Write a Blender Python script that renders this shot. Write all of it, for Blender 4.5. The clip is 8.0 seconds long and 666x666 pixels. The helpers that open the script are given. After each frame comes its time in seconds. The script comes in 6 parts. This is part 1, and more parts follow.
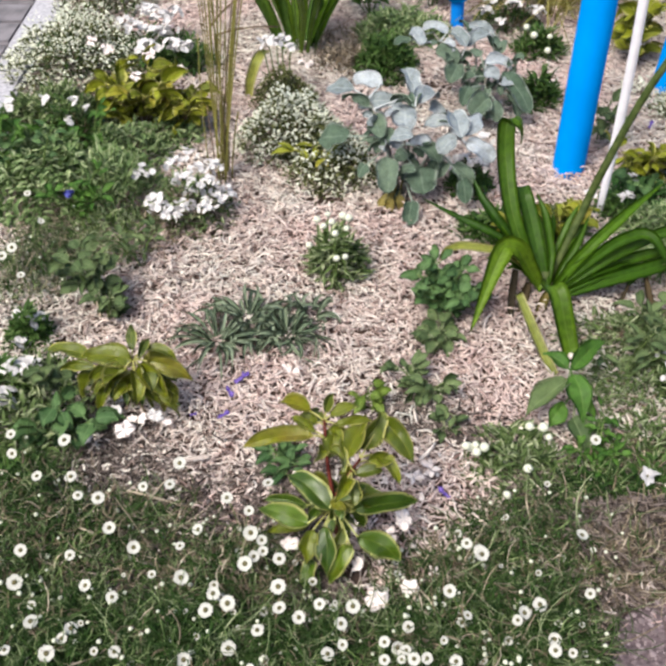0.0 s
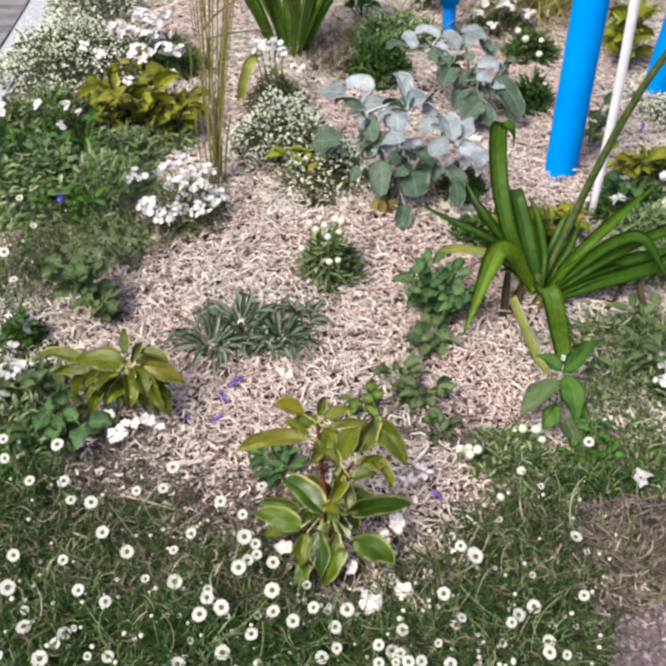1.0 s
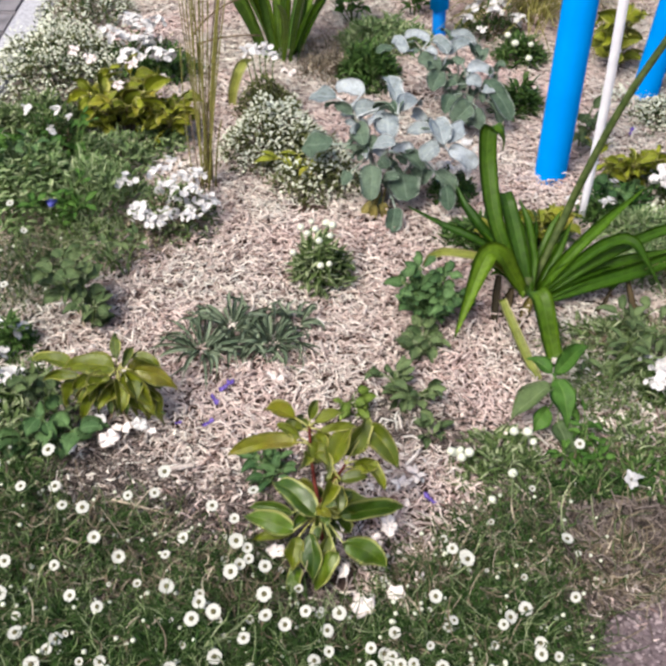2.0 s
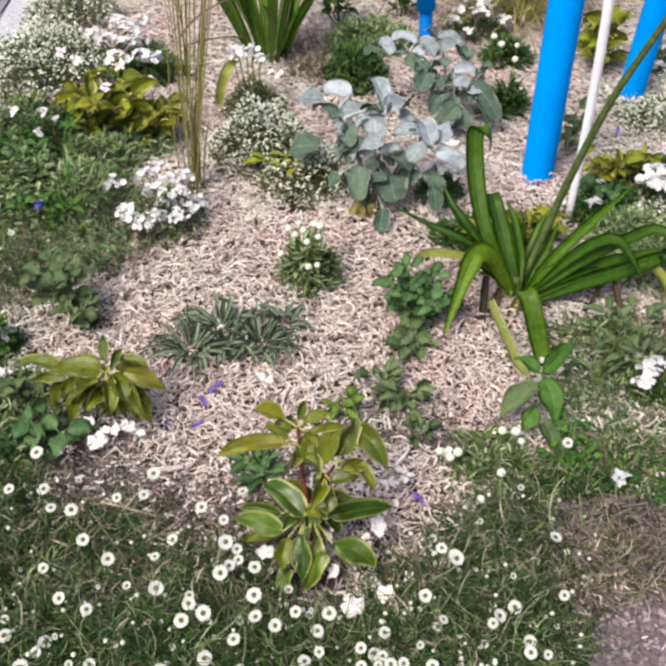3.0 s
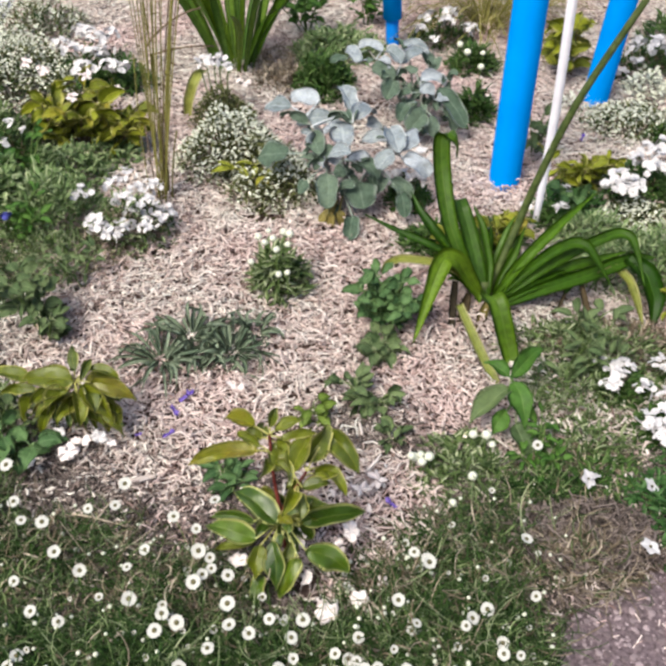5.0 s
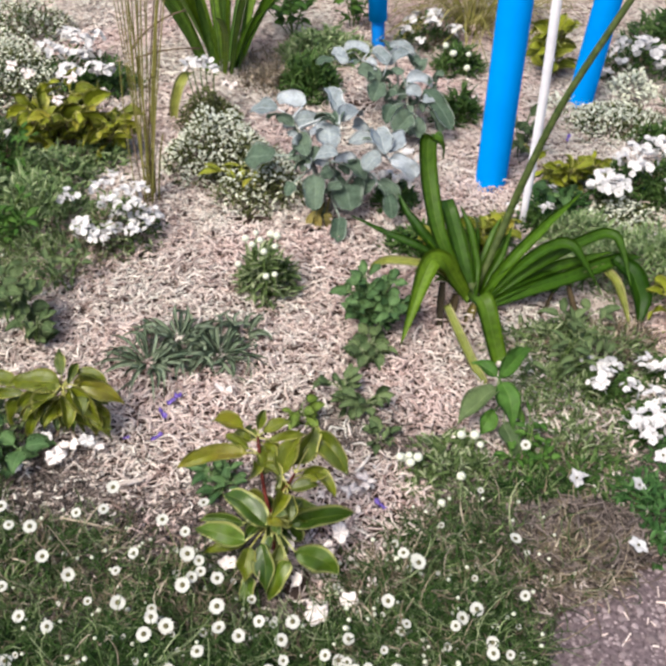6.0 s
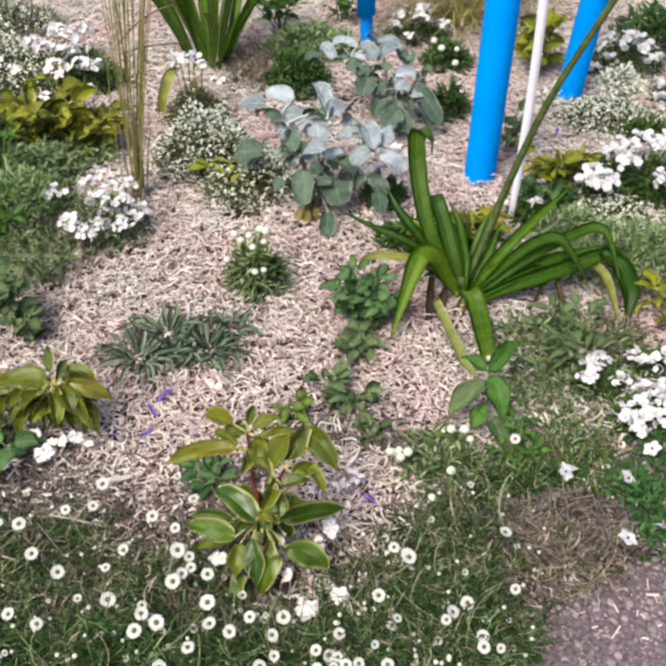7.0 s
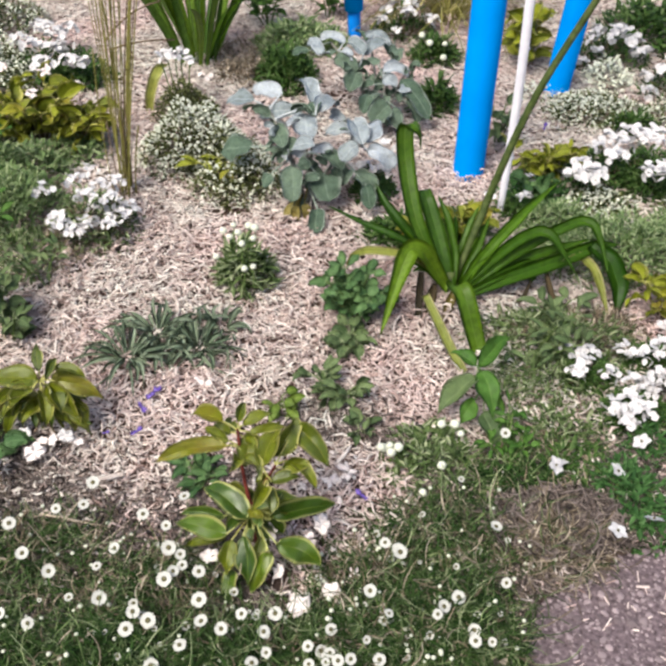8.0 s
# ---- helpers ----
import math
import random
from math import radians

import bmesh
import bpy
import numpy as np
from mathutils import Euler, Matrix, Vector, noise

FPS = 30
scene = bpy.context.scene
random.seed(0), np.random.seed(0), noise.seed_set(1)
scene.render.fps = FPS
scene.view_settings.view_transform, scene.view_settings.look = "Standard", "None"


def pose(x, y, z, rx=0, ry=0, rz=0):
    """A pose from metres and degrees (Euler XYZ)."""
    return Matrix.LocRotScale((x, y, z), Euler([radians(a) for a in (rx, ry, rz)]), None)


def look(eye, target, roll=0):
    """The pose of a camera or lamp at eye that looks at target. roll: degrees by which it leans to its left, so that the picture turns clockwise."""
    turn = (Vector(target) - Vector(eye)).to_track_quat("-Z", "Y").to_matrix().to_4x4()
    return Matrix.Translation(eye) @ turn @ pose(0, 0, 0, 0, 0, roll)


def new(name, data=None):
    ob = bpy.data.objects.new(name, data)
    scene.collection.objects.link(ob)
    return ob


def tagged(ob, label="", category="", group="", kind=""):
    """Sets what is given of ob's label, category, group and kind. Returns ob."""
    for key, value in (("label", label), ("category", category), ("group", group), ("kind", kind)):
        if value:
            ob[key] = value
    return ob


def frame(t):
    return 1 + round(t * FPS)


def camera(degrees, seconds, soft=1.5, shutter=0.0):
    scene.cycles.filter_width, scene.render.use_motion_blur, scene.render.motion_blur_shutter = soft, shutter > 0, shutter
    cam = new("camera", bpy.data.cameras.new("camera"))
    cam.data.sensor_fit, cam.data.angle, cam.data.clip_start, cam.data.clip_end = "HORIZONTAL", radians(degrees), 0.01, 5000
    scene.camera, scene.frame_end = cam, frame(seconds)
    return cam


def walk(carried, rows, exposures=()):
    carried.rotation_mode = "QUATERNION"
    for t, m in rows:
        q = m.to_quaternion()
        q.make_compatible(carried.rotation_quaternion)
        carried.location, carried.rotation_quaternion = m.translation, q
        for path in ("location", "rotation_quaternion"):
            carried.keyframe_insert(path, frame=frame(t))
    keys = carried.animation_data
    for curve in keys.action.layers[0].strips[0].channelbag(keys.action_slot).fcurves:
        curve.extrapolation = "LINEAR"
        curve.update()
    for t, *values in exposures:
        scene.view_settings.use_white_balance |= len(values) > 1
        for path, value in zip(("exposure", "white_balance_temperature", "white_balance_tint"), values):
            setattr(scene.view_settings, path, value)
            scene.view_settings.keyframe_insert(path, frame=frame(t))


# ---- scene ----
# ---- camera ----
cam = camera(40.416, 8.0, soft=3.2)
PATH = [
    (0.0, 0.0, 0.0, 1.35, 48.0, 0.0, 0.0),
    (0.5, 0.0005, -0.0005, 1.349, 48.148, -0.032, -0.204),
    (1.0, 0.0014, -0.0015, 1.3486, 48.272, -0.084, -0.444),
    (1.5, 0.0027, -0.0029, 1.3486, 48.445, -0.134, -0.684),
    (3.0, 0.0046, -0.0066, 1.3494, 48.646, -0.431, -1.716),
    (3.5, 0.006, -0.0084, 1.35, 48.727, -0.52, -2.09),
    (4.0, 0.0075, -0.0094, 1.3501, 48.849, -0.597, -2.523),
    (4.5, 0.0093, -0.0114, 1.351, 49.027, -0.761, -3.054),
    (6.0, 0.0119, -0.0134, 1.3516, 49.291, -1.033, -4.374),
    (6.5, 0.0123, -0.0136, 1.3507, 49.15, -1.158, -4.729),
    (7.0, 0.0135, -0.0134, 1.349, 49.062, -1.209, -5.043),
    (7.5, 0.0153, -0.0132, 1.3488, 48.975, -1.214, -5.405),
    (8.0, 0.0172, -0.0128, 1.3491, 48.802, -1.178, -5.783),
]
walk(cam, [(t, pose(x, y, z, rx, ry, rz)) for t, x, y, z, rx, ry, rz in PATH],
     exposures=[(0.0, 0.74, 6520, 4.8), (8.0, 0.74, 6520, 4.8)])

# ---- light: bright overcast sky with a wide soft sun ----
world = bpy.data.worlds.new("overcast_sky")
scene.world = world
world.use_nodes = True
wn = world.node_tree.nodes
sky = wn.new("ShaderNodeTexSky")
sky.sky_type = "NISHITA"
sky.sun_disc = False
sky.sun_elevation = radians(58)
sky.sun_rotation = radians(223)
sky.air_density, sky.dust_density = 1.0, 5.0
world.node_tree.links.new(sky.outputs["Color"], wn["Background"].inputs["Color"])
wn["Background"].inputs["Strength"].default_value = 0.105
sun = new("sun", bpy.data.lights.new("sun", "SUN"))
sun.data.energy = 2.0
sun.data.angle = radians(28)
sun.data.color = (1.0, 0.955, 0.86)
sun.matrix_world = look((-2.6, -1.2, 6.0), (0.2, 1.8, 0.0))

RNG = np.random.default_rng(7)
UP = np.array((0.0, 0.0, 1.0))


# ---- materials ----
def nodes_of(name):
    m = bpy.data.materials.new(name)
    m.use_nodes = True
    return m, m.node_tree.nodes, m.node_tree.links, m.node_tree.nodes["Principled BSDF"]


def ramp(nodes, stops):
    r = nodes.new("ShaderNodeValToRGB")
    while len(r.color_ramp.elements) < len(stops):
        r.color_ramp.elements.new(0.5)
    for e, (p, c) in zip(r.color_ramp.elements, stops):
        e.position, e.color = p, (*c, 1)
    return r


def mixed(nodes, links, a, b, fac, mode="MIX"):
    n = nodes.new("ShaderNodeMix")
    n.data_type, n.blend_type = "RGBA", mode
    for sock, v in ((n.inputs[6], a), (n.inputs[7], b), (n.inputs[0], fac)):
        if isinstance(v, bpy.types.NodeSocket):
            links.new(v, sock)
        elif isinstance(v, tuple):
            sock.default_value = (*v, 1)
        else:
            sock.default_value = v
    return n.outputs[2]


def noise_of(nodes, links, scale, detail=4.0, coords="Object"):
    tc = nodes.new("ShaderNodeTexCoord")
    n = nodes.new("ShaderNodeTexNoise")
    n.inputs["Scale"].default_value, n.inputs["Detail"].default_value = scale, detail
    links.new(tc.outputs[coords], n.inputs["Vector"])
    return n.outputs["Fac"]


def math_of(nodes, links, op, a, b=0.0):
    n = nodes.new("ShaderNodeMath")
    n.operation = op
    for sock, v in ((n.inputs[0], a), (n.inputs[1], b)):
        if isinstance(v, bpy.types.NodeSocket):
            links.new(v, sock)
        else:
            sock.default_value = v
    return n.outputs[0]


def bumped(nodes, links, bsdf, height, strength, distance):
    b = nodes.new("ShaderNodeBump")
    b.inputs["Strength"].default_value, b.inputs["Distance"].default_value = strength, distance
    links.new(height, b.inputs["Height"])
    links.new(b.outputs["Normal"], bsdf.inputs["Normal"])


def leaf_material(name, dark, light, rib=None, edge=None, edge_at=0.8, old=None, rough=0.5, sheer=0.25, island=False, veins=0.0, knee=0.78, felt=0.0, shine=0.25, stripes=0.0):
    """A leaf: two greens in patches, a paler midrib and margin, some yellowed leaves."""
    m, nodes, links, bsdf = nodes_of(name)
    if island:
        rnd = nodes.new("ShaderNodeNewGeometry").outputs["Random Per Island"]
    else:
        rnd = nodes.new("ShaderNodeObjectInfo").outputs["Random"]
    patch = noise_of(nodes, links, 28.0, 3.0)
    fac = math_of(nodes, links, "ADD", math_of(nodes, links, "MULTIPLY", rnd, 0.7), math_of(nodes, links, "MULTIPLY", patch, 0.45))
    stops = [(0.1, dark), (0.95, light)]
    if old:
        stops = [(0.1, dark), (knee, light), (min(0.97, knee + 0.19), old)]
    col = ramp(nodes, stops)
    links.new(fac, col.inputs[0])
    out = col.outputs[0]
    spots = ramp(nodes, [(0.36, (0.80, 0.78, 0.74)), (0.52, (1.0, 1.0, 1.0)), (0.68, (1.15, 1.12, 1.02))])
    links.new(noise_of(nodes, links, 75.0, 6.0), spots.inputs[0])
    out = mixed(nodes, links, out, spots.outputs[0], 1.0, "MULTIPLY")
    uv = nodes.new("ShaderNodeUVMap")
    sep = nodes.new("ShaderNodeSeparateXYZ")
    links.new(uv.outputs[0], sep.inputs[0])
    across = math_of(nodes, links, "ABSOLUTE", math_of(nodes, links, "SUBTRACT", math_of(nodes, links, "MULTIPLY", sep.outputs[0], 2.0), 1.0))
    if veins:
        w = nodes.new("ShaderNodeTexWave")
        w.inputs["Scale"].default_value, w.inputs["Distortion"].default_value = 1.6, 1.0
        comb = nodes.new("ShaderNodeCombineXYZ")
        links.new(math_of(nodes, links, "SUBTRACT", math_of(nodes, links, "MULTIPLY", sep.outputs[1], 4.0), math_of(nodes, links, "MULTIPLY", across, 1.1)), comb.inputs[0])
        links.new(comb.outputs[0], w.inputs["Vector"])
        vein = math_of(nodes, links, "POWER", w.outputs["Fac"], 5.0)
        out = mixed(nodes, links, out, rib or light, math_of(nodes, links, "MULTIPLY", vein, veins))
        bumped(nodes, links, bsdf, vein, 0.4, 0.001)
    if felt:
        f = noise_of(nodes, links, 170.0, 5.0)
        bumped(nodes, links, bsdf, f, felt, 0.004)
        out = mixed(nodes, links, out, mixed(nodes, links, out, (0.62, 0.66, 0.64), 1.0, "MULTIPLY"), math_of(nodes, links, "MULTIPLY", math_of(nodes, links, "SUBTRACT", f, 0.35), 1.6))
    if stripes:
        lines = nodes.new("ShaderNodeTexNoise")
        lines.inputs["Scale"].default_value, lines.inputs["Detail"].default_value = 1.0, 3.0
        place = nodes.new("ShaderNodeCombineXYZ")
        links.new(math_of(nodes, links, "MULTIPLY", sep.outputs[0], 22.0), place.inputs[0])
        links.new(math_of(nodes, links, "MULTIPLY", sep.outputs[1], 1.6), place.inputs[1])
        links.new(math_of(nodes, links, "MULTIPLY", rnd, 40.0), place.inputs[2])
        links.new(place.outputs[0], lines.inputs["Vector"])
        bumped(nodes, links, bsdf, lines.outputs["Fac"], 0.35, 0.002)
        out = mixed(nodes, links, mixed(nodes, links, out, (0.45, 0.48, 0.40), 1.0, "MULTIPLY"), out, math_of(nodes, links, "MULTIPLY", lines.outputs["Fac"], 1.0 + stripes))
    if rib:
        near = math_of(nodes, links, "LESS_THAN", across, 0.07)
        out = mixed(nodes, links, out, rib, math_of(nodes, links, "MULTIPLY", near, 0.45))
    if edge:
        rim = nodes.new("ShaderNodeMapRange")
        rim.inputs[1].default_value, rim.inputs[2].default_value = edge_at - 0.08, edge_at + 0.08
        links.new(math_of(nodes, links, "ADD", across, math_of(nodes, links, "MULTIPLY", math_of(nodes, links, "SUBTRACT", patch, 0.5), 0.35)), rim.inputs[0])
        out = mixed(nodes, links, out, edge, rim.outputs[0])
    links.new(out, bsdf.inputs["Base Color"])
    bsdf.inputs["Roughness"].default_value = rough
    bsdf.inputs["Specular IOR Level"].default_value = 0.1 if island else shine
    tr = nodes.new("ShaderNodeBsdfTranslucent")
    links.new(mixed(nodes, links, out, (1.0, 0.95, 0.4), 0.6, "MULTIPLY"), tr.inputs["Color"])
    mx = nodes.new("ShaderNodeMixShader")
    mx.inputs[0].default_value = sheer
    links.new(bsdf.outputs[0], mx.inputs[1])
    links.new(tr.outputs[0], mx.inputs[2])
    links.new(mx.outputs[0], nodes["Material Output"].inputs["Surface"])
    return m


def plain_material(name, a, b, scale, rough=0.6, island=False, bump=0.0, spread=(0.35, 0.65), shine=0.15):
    m, nodes, links, bsdf = nodes_of(name)
    n = noise_of(nodes, links, scale, 5.0)
    fac = n
    if island:
        fac = math_of(nodes, links, "ADD", math_of(nodes, links, "MULTIPLY", nodes.new("ShaderNodeNewGeometry").outputs["Random Per Island"], 0.75),
                      math_of(nodes, links, "MULTIPLY", n, 0.25))
        spread = (0.12, 0.88)
    r = ramp(nodes, [(spread[0], a), (spread[1], b)])
    links.new(fac, r.inputs[0])
    links.new(r.outputs[0], bsdf.inputs["Base Color"])
    bsdf.inputs["Roughness"].default_value = rough
    bsdf.inputs["Specular IOR Level"].default_value = shine
    if bump:
        bumped(nodes, links, bsdf, n, 0.6, bump)
    return m


def chip_material():
    m, nodes, links, bsdf = nodes_of("wood_chips")
    rnd = nodes.new("ShaderNodeNewGeometry").outputs["Random Per Island"]
    r = ramp(nodes, [(0.0, (0.22, 0.15, 0.14)), (0.08, (0.46, 0.36, 0.34)), (0.28, (0.71, 0.595, 0.575)), (0.62, (0.85, 0.76, 0.735)), (1.0, (0.94, 0.90, 0.87))])
    links.new(rnd, r.inputs[0])
    big = noise_of(nodes, links, 2.3, 3.0)
    tone = ramp(nodes, [(0.32, (1.0, 0.87, 0.88)), (0.62, (0.97, 0.99, 0.96))])
    links.new(big, tone.inputs[0])
    grain = noise_of(nodes, links, 260.0, 4.0)
    g = ramp(nodes, [(0.3, (0.86, 0.83, 0.82)), (0.65, (1.0, 1.0, 1.0))])
    links.new(grain, g.inputs[0])
    c = mixed(nodes, links, mixed(nodes, links, r.outputs[0], tone.outputs[0], 1.0, "MULTIPLY"), g.outputs[0], 1.0, "MULTIPLY")
    links.new(c, bsdf.inputs["Base Color"])
    bsdf.inputs["Roughness"].default_value = 0.85
    bsdf.inputs["Specular IOR Level"].default_value = 0.15
    bumped(nodes, links, bsdf, grain, 0.5, 0.001)
    return m


MAT = {
    "chips": chip_material(),
    # weathered grey-brown; its near-black end also paints in shade beneath the daisy mats
    "litter": plain_material("weathered_litter", (0.020, 0.015, 0.013), (0.27, 0.215, 0.20), 120.0, 0.9, island=True),
    "soil": plain_material("dark_soil", (0.065, 0.042, 0.035), (0.17, 0.115, 0.10), 60.0, 0.95, bump=0.01),
    "path": plain_material("packed_path", (0.075, 0.055, 0.062), (0.20, 0.150, 0.168), 110.0, 0.9, bump=0.004),
    "pebbles": plain_material("path_pebbles", (0.09, 0.067, 0.074), (0.36, 0.285, 0.305), 30.0, 0.8, island=True),
    "kerb": plain_material("concrete_kerb", (0.34, 0.33, 0.38), (0.53, 0.515, 0.57), 90.0, 0.9, bump=0.003),
    "slab": plain_material("dark_paving", (0.13, 0.12, 0.135), (0.24, 0.22, 0.245), 14.0, 0.7, bump=0.004),
    "blue": plain_material("blue_paint", (0.0, 0.275, 0.88), (0.0, 0.31, 0.95), 6.0, 0.7, shine=0.05),
    "deep_blue": plain_material("deep_blue_paint", (0.005, 0.20, 0.75), (0.005, 0.24, 0.82), 6.0, 0.45),
    "white_rod": plain_material("white_rod_paint", (0.76, 0.73, 0.82), (0.88, 0.85, 0.93), 25.0, 0.5),
    "daisy": plain_material("daisy_rays", (0.43, 0.42, 0.395), (0.58, 0.57, 0.54), 40.0, 0.6),
    "daisy_disc": plain_material("daisy_disc", (0.05, 0.045, 0.025), (0.17, 0.15, 0.075), 300.0, 0.8),
    "petal_white": plain_material("white_petals", (0.48, 0.455, 0.475), (0.70, 0.67, 0.685), 40.0, 0.6, island=True),
    "petal_pink": plain_material("faded_petals", (0.74, 0.63, 0.625), (0.86, 0.79, 0.785), 50.0, 0.7, island=True),
    "purple": plain_material("purple_petals", (0.09, 0.050, 0.28), (0.24, 0.16, 0.52), 60.0, 0.6, island=True),
    "petal_blue": plain_material("blue_petals", (0.06, 0.065, 0.30), (0.14, 0.15, 0.50), 60.0, 0.6, island=True),
    "cream": plain_material("cream_buds", (0.50, 0.52, 0.40), (0.74, 0.74, 0.65), 120.0, 0.7, island=True),
    "red_stem": plain_material("red_stem", (0.07, 0.012, 0.010), (0.15, 0.035, 0.025), 70.0, 0.5),
    "green_stem": plain_material("green_stem", (0.07, 0.12, 0.03), (0.14, 0.19, 0.06), 70.0, 0.55),
    "stalk": plain_material("dark_stalk", (0.035, 0.055, 0.014), (0.085, 0.11, 0.035), 60.0, 0.5),
    "grey_stem": plain_material("grey_stem", (0.16, 0.15, 0.13), (0.30, 0.28, 0.26), 70.0, 0.8),
    "brown_stem": plain_material("brown_stem", (0.12, 0.08, 0.05), (0.26, 0.19, 0.13), 70.0, 0.8),
    "chip_piece": plain_material("grey_pink_wood", (0.40, 0.33, 0.31), (0.56, 0.48, 0.455), 90.0, 0.85),
    "straw": plain_material("dry_straw", (0.30, 0.23, 0.17), (0.60, 0.50, 0.40), 50.0, 0.85, island=True),
    "hydrangea": leaf_material("hydrangea_leaf", (0.036, 0.070, 0.003), (0.175, 0.200, 0.008), (0.22, 0.23, 0.03), (0.48, 0.46, 0.14), 0.86, (0.21, 0.16, 0.020), 0.30, 0.18, veins=0.3, shine=0.7),
    "hydrangea_green": leaf_material("hydrangea_green_leaf", (0.014, 0.046, 0.003), (0.085, 0.150, 0.006), (0.13, 0.18, 0.03), (0.52, 0.53, 0.19), 0.80, (0.15, 0.155, 0.012), 0.30, 0.16, veins=0.3, knee=0.7, shine=0.7),
    "agapanthus": leaf_material("strap_leaf", (0.014, 0.058, 0.004), (0.095, 0.20, 0.010), (0.060, 0.140, 0.012), None, 0.9, None, 0.40, 0.28, shine=0.32, stripes=0.7),
    "agapanthus_bright": leaf_material("fresh_strap_leaf", (0.035, 0.100, 0.005), (0.150, 0.255, 0.016), (0.12, 0.20, 0.03), None, 0.9, None, 0.40, 0.3, shine=0.3, stripes=0.7),
    # strap leaf colour brightened to offset the back clump's self-shadow: light painted in
    "agapanthus_lit": leaf_material("lit_strap_leaf", (0.055, 0.150, 0.018), (0.21, 0.345, 0.055), (0.16, 0.27, 0.06), None, 0.9, None, 0.40, 0.35, shine=0.32, stripes=0.7),
    "agapanthus_pale": leaf_material("yellowing_strap_leaf", (0.16, 0.19, 0.03), (0.33, 0.34, 0.085), (0.20, 0.24, 0.04), (0.50, 0.47, 0.22), 0.72, None, 0.45, 0.2, stripes=0.8),
    "withered": leaf_material("withered_strap_leaf", (0.020, 0.015, 0.008), (0.085, 0.058, 0.028), None, None, 0.9, None, 0.7, 0.05, stripes=0.6),
    "silver": leaf_material("silver_leaf", (0.17, 0.21, 0.225), (0.54, 0.575, 0.66), (0.44, 0.48, 0.52), (0.66, 0.69, 0.74), 0.88, None, 0.85, 0.12, veins=0.2, felt=0.6),
    "silver_low": leaf_material("grey_green_leaf", (0.050, 0.090, 0.062), (0.15, 0.205, 0.155), (0.19, 0.25, 0.19), (0.34, 0.40, 0.35), 0.88, None, 0.8, 0.12, veins=0.25, felt=0.6),
    "yellowed": leaf_material("yellowed_leaf", (0.16, 0.13, 0.035), (0.30, 0.25, 0.08), (0.36, 0.32, 0.14), None, 0.9, None, 0.6, 0.2),
    "lavender": leaf_material("grey_strap_leaf", (0.055, 0.092, 0.052), (0.25, 0.305, 0.22), (0.30, 0.36, 0.27), None, 0.9, None, 0.6, 0.12),
    "mint": leaf_material("mint_leaf", (0.030, 0.085, 0.026), (0.12, 0.215, 0.078), (0.16, 0.26, 0.11), (0.18, 0.28, 0.12), 0.9, None, 0.5, 0.2, veins=0.3),
    "weed": leaf_material("weed_leaf", (0.045, 0.085, 0.030), (0.155, 0.215, 0.090), (0.20, 0.26, 0.13), (0.28, 0.32, 0.18), 0.9, None, 0.6, 0.2, veins=0.2),
    "bright": leaf_material("bright_leaf", (0.032, 0.105, 0.014), (0.095, 0.205, 0.034), (0.15, 0.26, 0.06), None, 0.9, None, 0.5, 0.25, veins=0.2),
    # near-black dark end stands in for shade in the gaps between strands
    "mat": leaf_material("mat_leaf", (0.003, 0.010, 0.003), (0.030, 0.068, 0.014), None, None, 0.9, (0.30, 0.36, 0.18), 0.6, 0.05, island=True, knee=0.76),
    "mat_dry": leaf_material("dry_mat_leaf", (0.020, 0.014, 0.010), (0.21, 0.165, 0.12), None, None, 0.9, (0.60, 0.51, 0.43), 0.75, 0.06, island=True, knee=0.74),
    "feather": leaf_material("feathery_leaf", (0.040, 0.084, 0.028), (0.19, 0.275, 0.115), None, None, 0.9, (0.42, 0.48, 0.29), 0.6, 0.2, island=True, knee=0.66),
    # dark end again holds the mats' inner shade, painted into the stems
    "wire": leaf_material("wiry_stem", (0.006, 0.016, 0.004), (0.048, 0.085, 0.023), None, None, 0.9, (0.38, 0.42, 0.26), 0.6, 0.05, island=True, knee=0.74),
    "lime": leaf_material("lime_leaf", (0.09, 0.15, 0.02), (0.22, 0.30, 0.06), (0.26, 0.34, 0.08), None, 0.9, None, 0.5, 0.2),
    "herb": leaf_material("herb_leaf", (0.010, 0.026, 0.007), (0.115, 0.165, 0.060), None, None, 0.9, (0.38, 0.42, 0.27), 0.6, 0.15, island=True, knee=0.70),
    "trail": leaf_material("trailing_leaf", (0.012, 0.045, 0.012), (0.060, 0.135, 0.040), None, None, 0.9, (0.12, 0.22, 0.09), 0.6, 0.15, island=True),
    "dark_leaf": leaf_material("dark_leaf", (0.014, 0.044, 0.010), (0.068, 0.125, 0.032), None, None, 0.9, (0.18, 0.25, 0.10), 0.45, 0.15, island=True),
    "olive": leaf_material("olive_leaf", (0.085, 0.115, 0.006), (0.31, 0.335, 0.024), (0.35, 0.36, 0.07), (0.50, 0.48, 0.15), 0.80, (0.32, 0.26, 0.045), 0.5, 0.2, veins=0.2),
    "variegated": leaf_material("variegated_leaf", (0.022, 0.030, 0.010), (0.115, 0.125, 0.050), None, None, 0.9, (0.24, 0.25, 0.12), 0.65, 0.15, island=True),
    "fleck": plain_material("cream_fleck_leaf", (0.48, 0.49, 0.38), (0.86, 0.87, 0.76), 60.0, 0.65, island=True),
    "reed": leaf_material("reed", (0.13, 0.125, 0.030), (0.29, 0.265, 0.085), None, None, 0.9, (0.44, 0.37, 0.20), 0.55, 0.1, island=True),
}


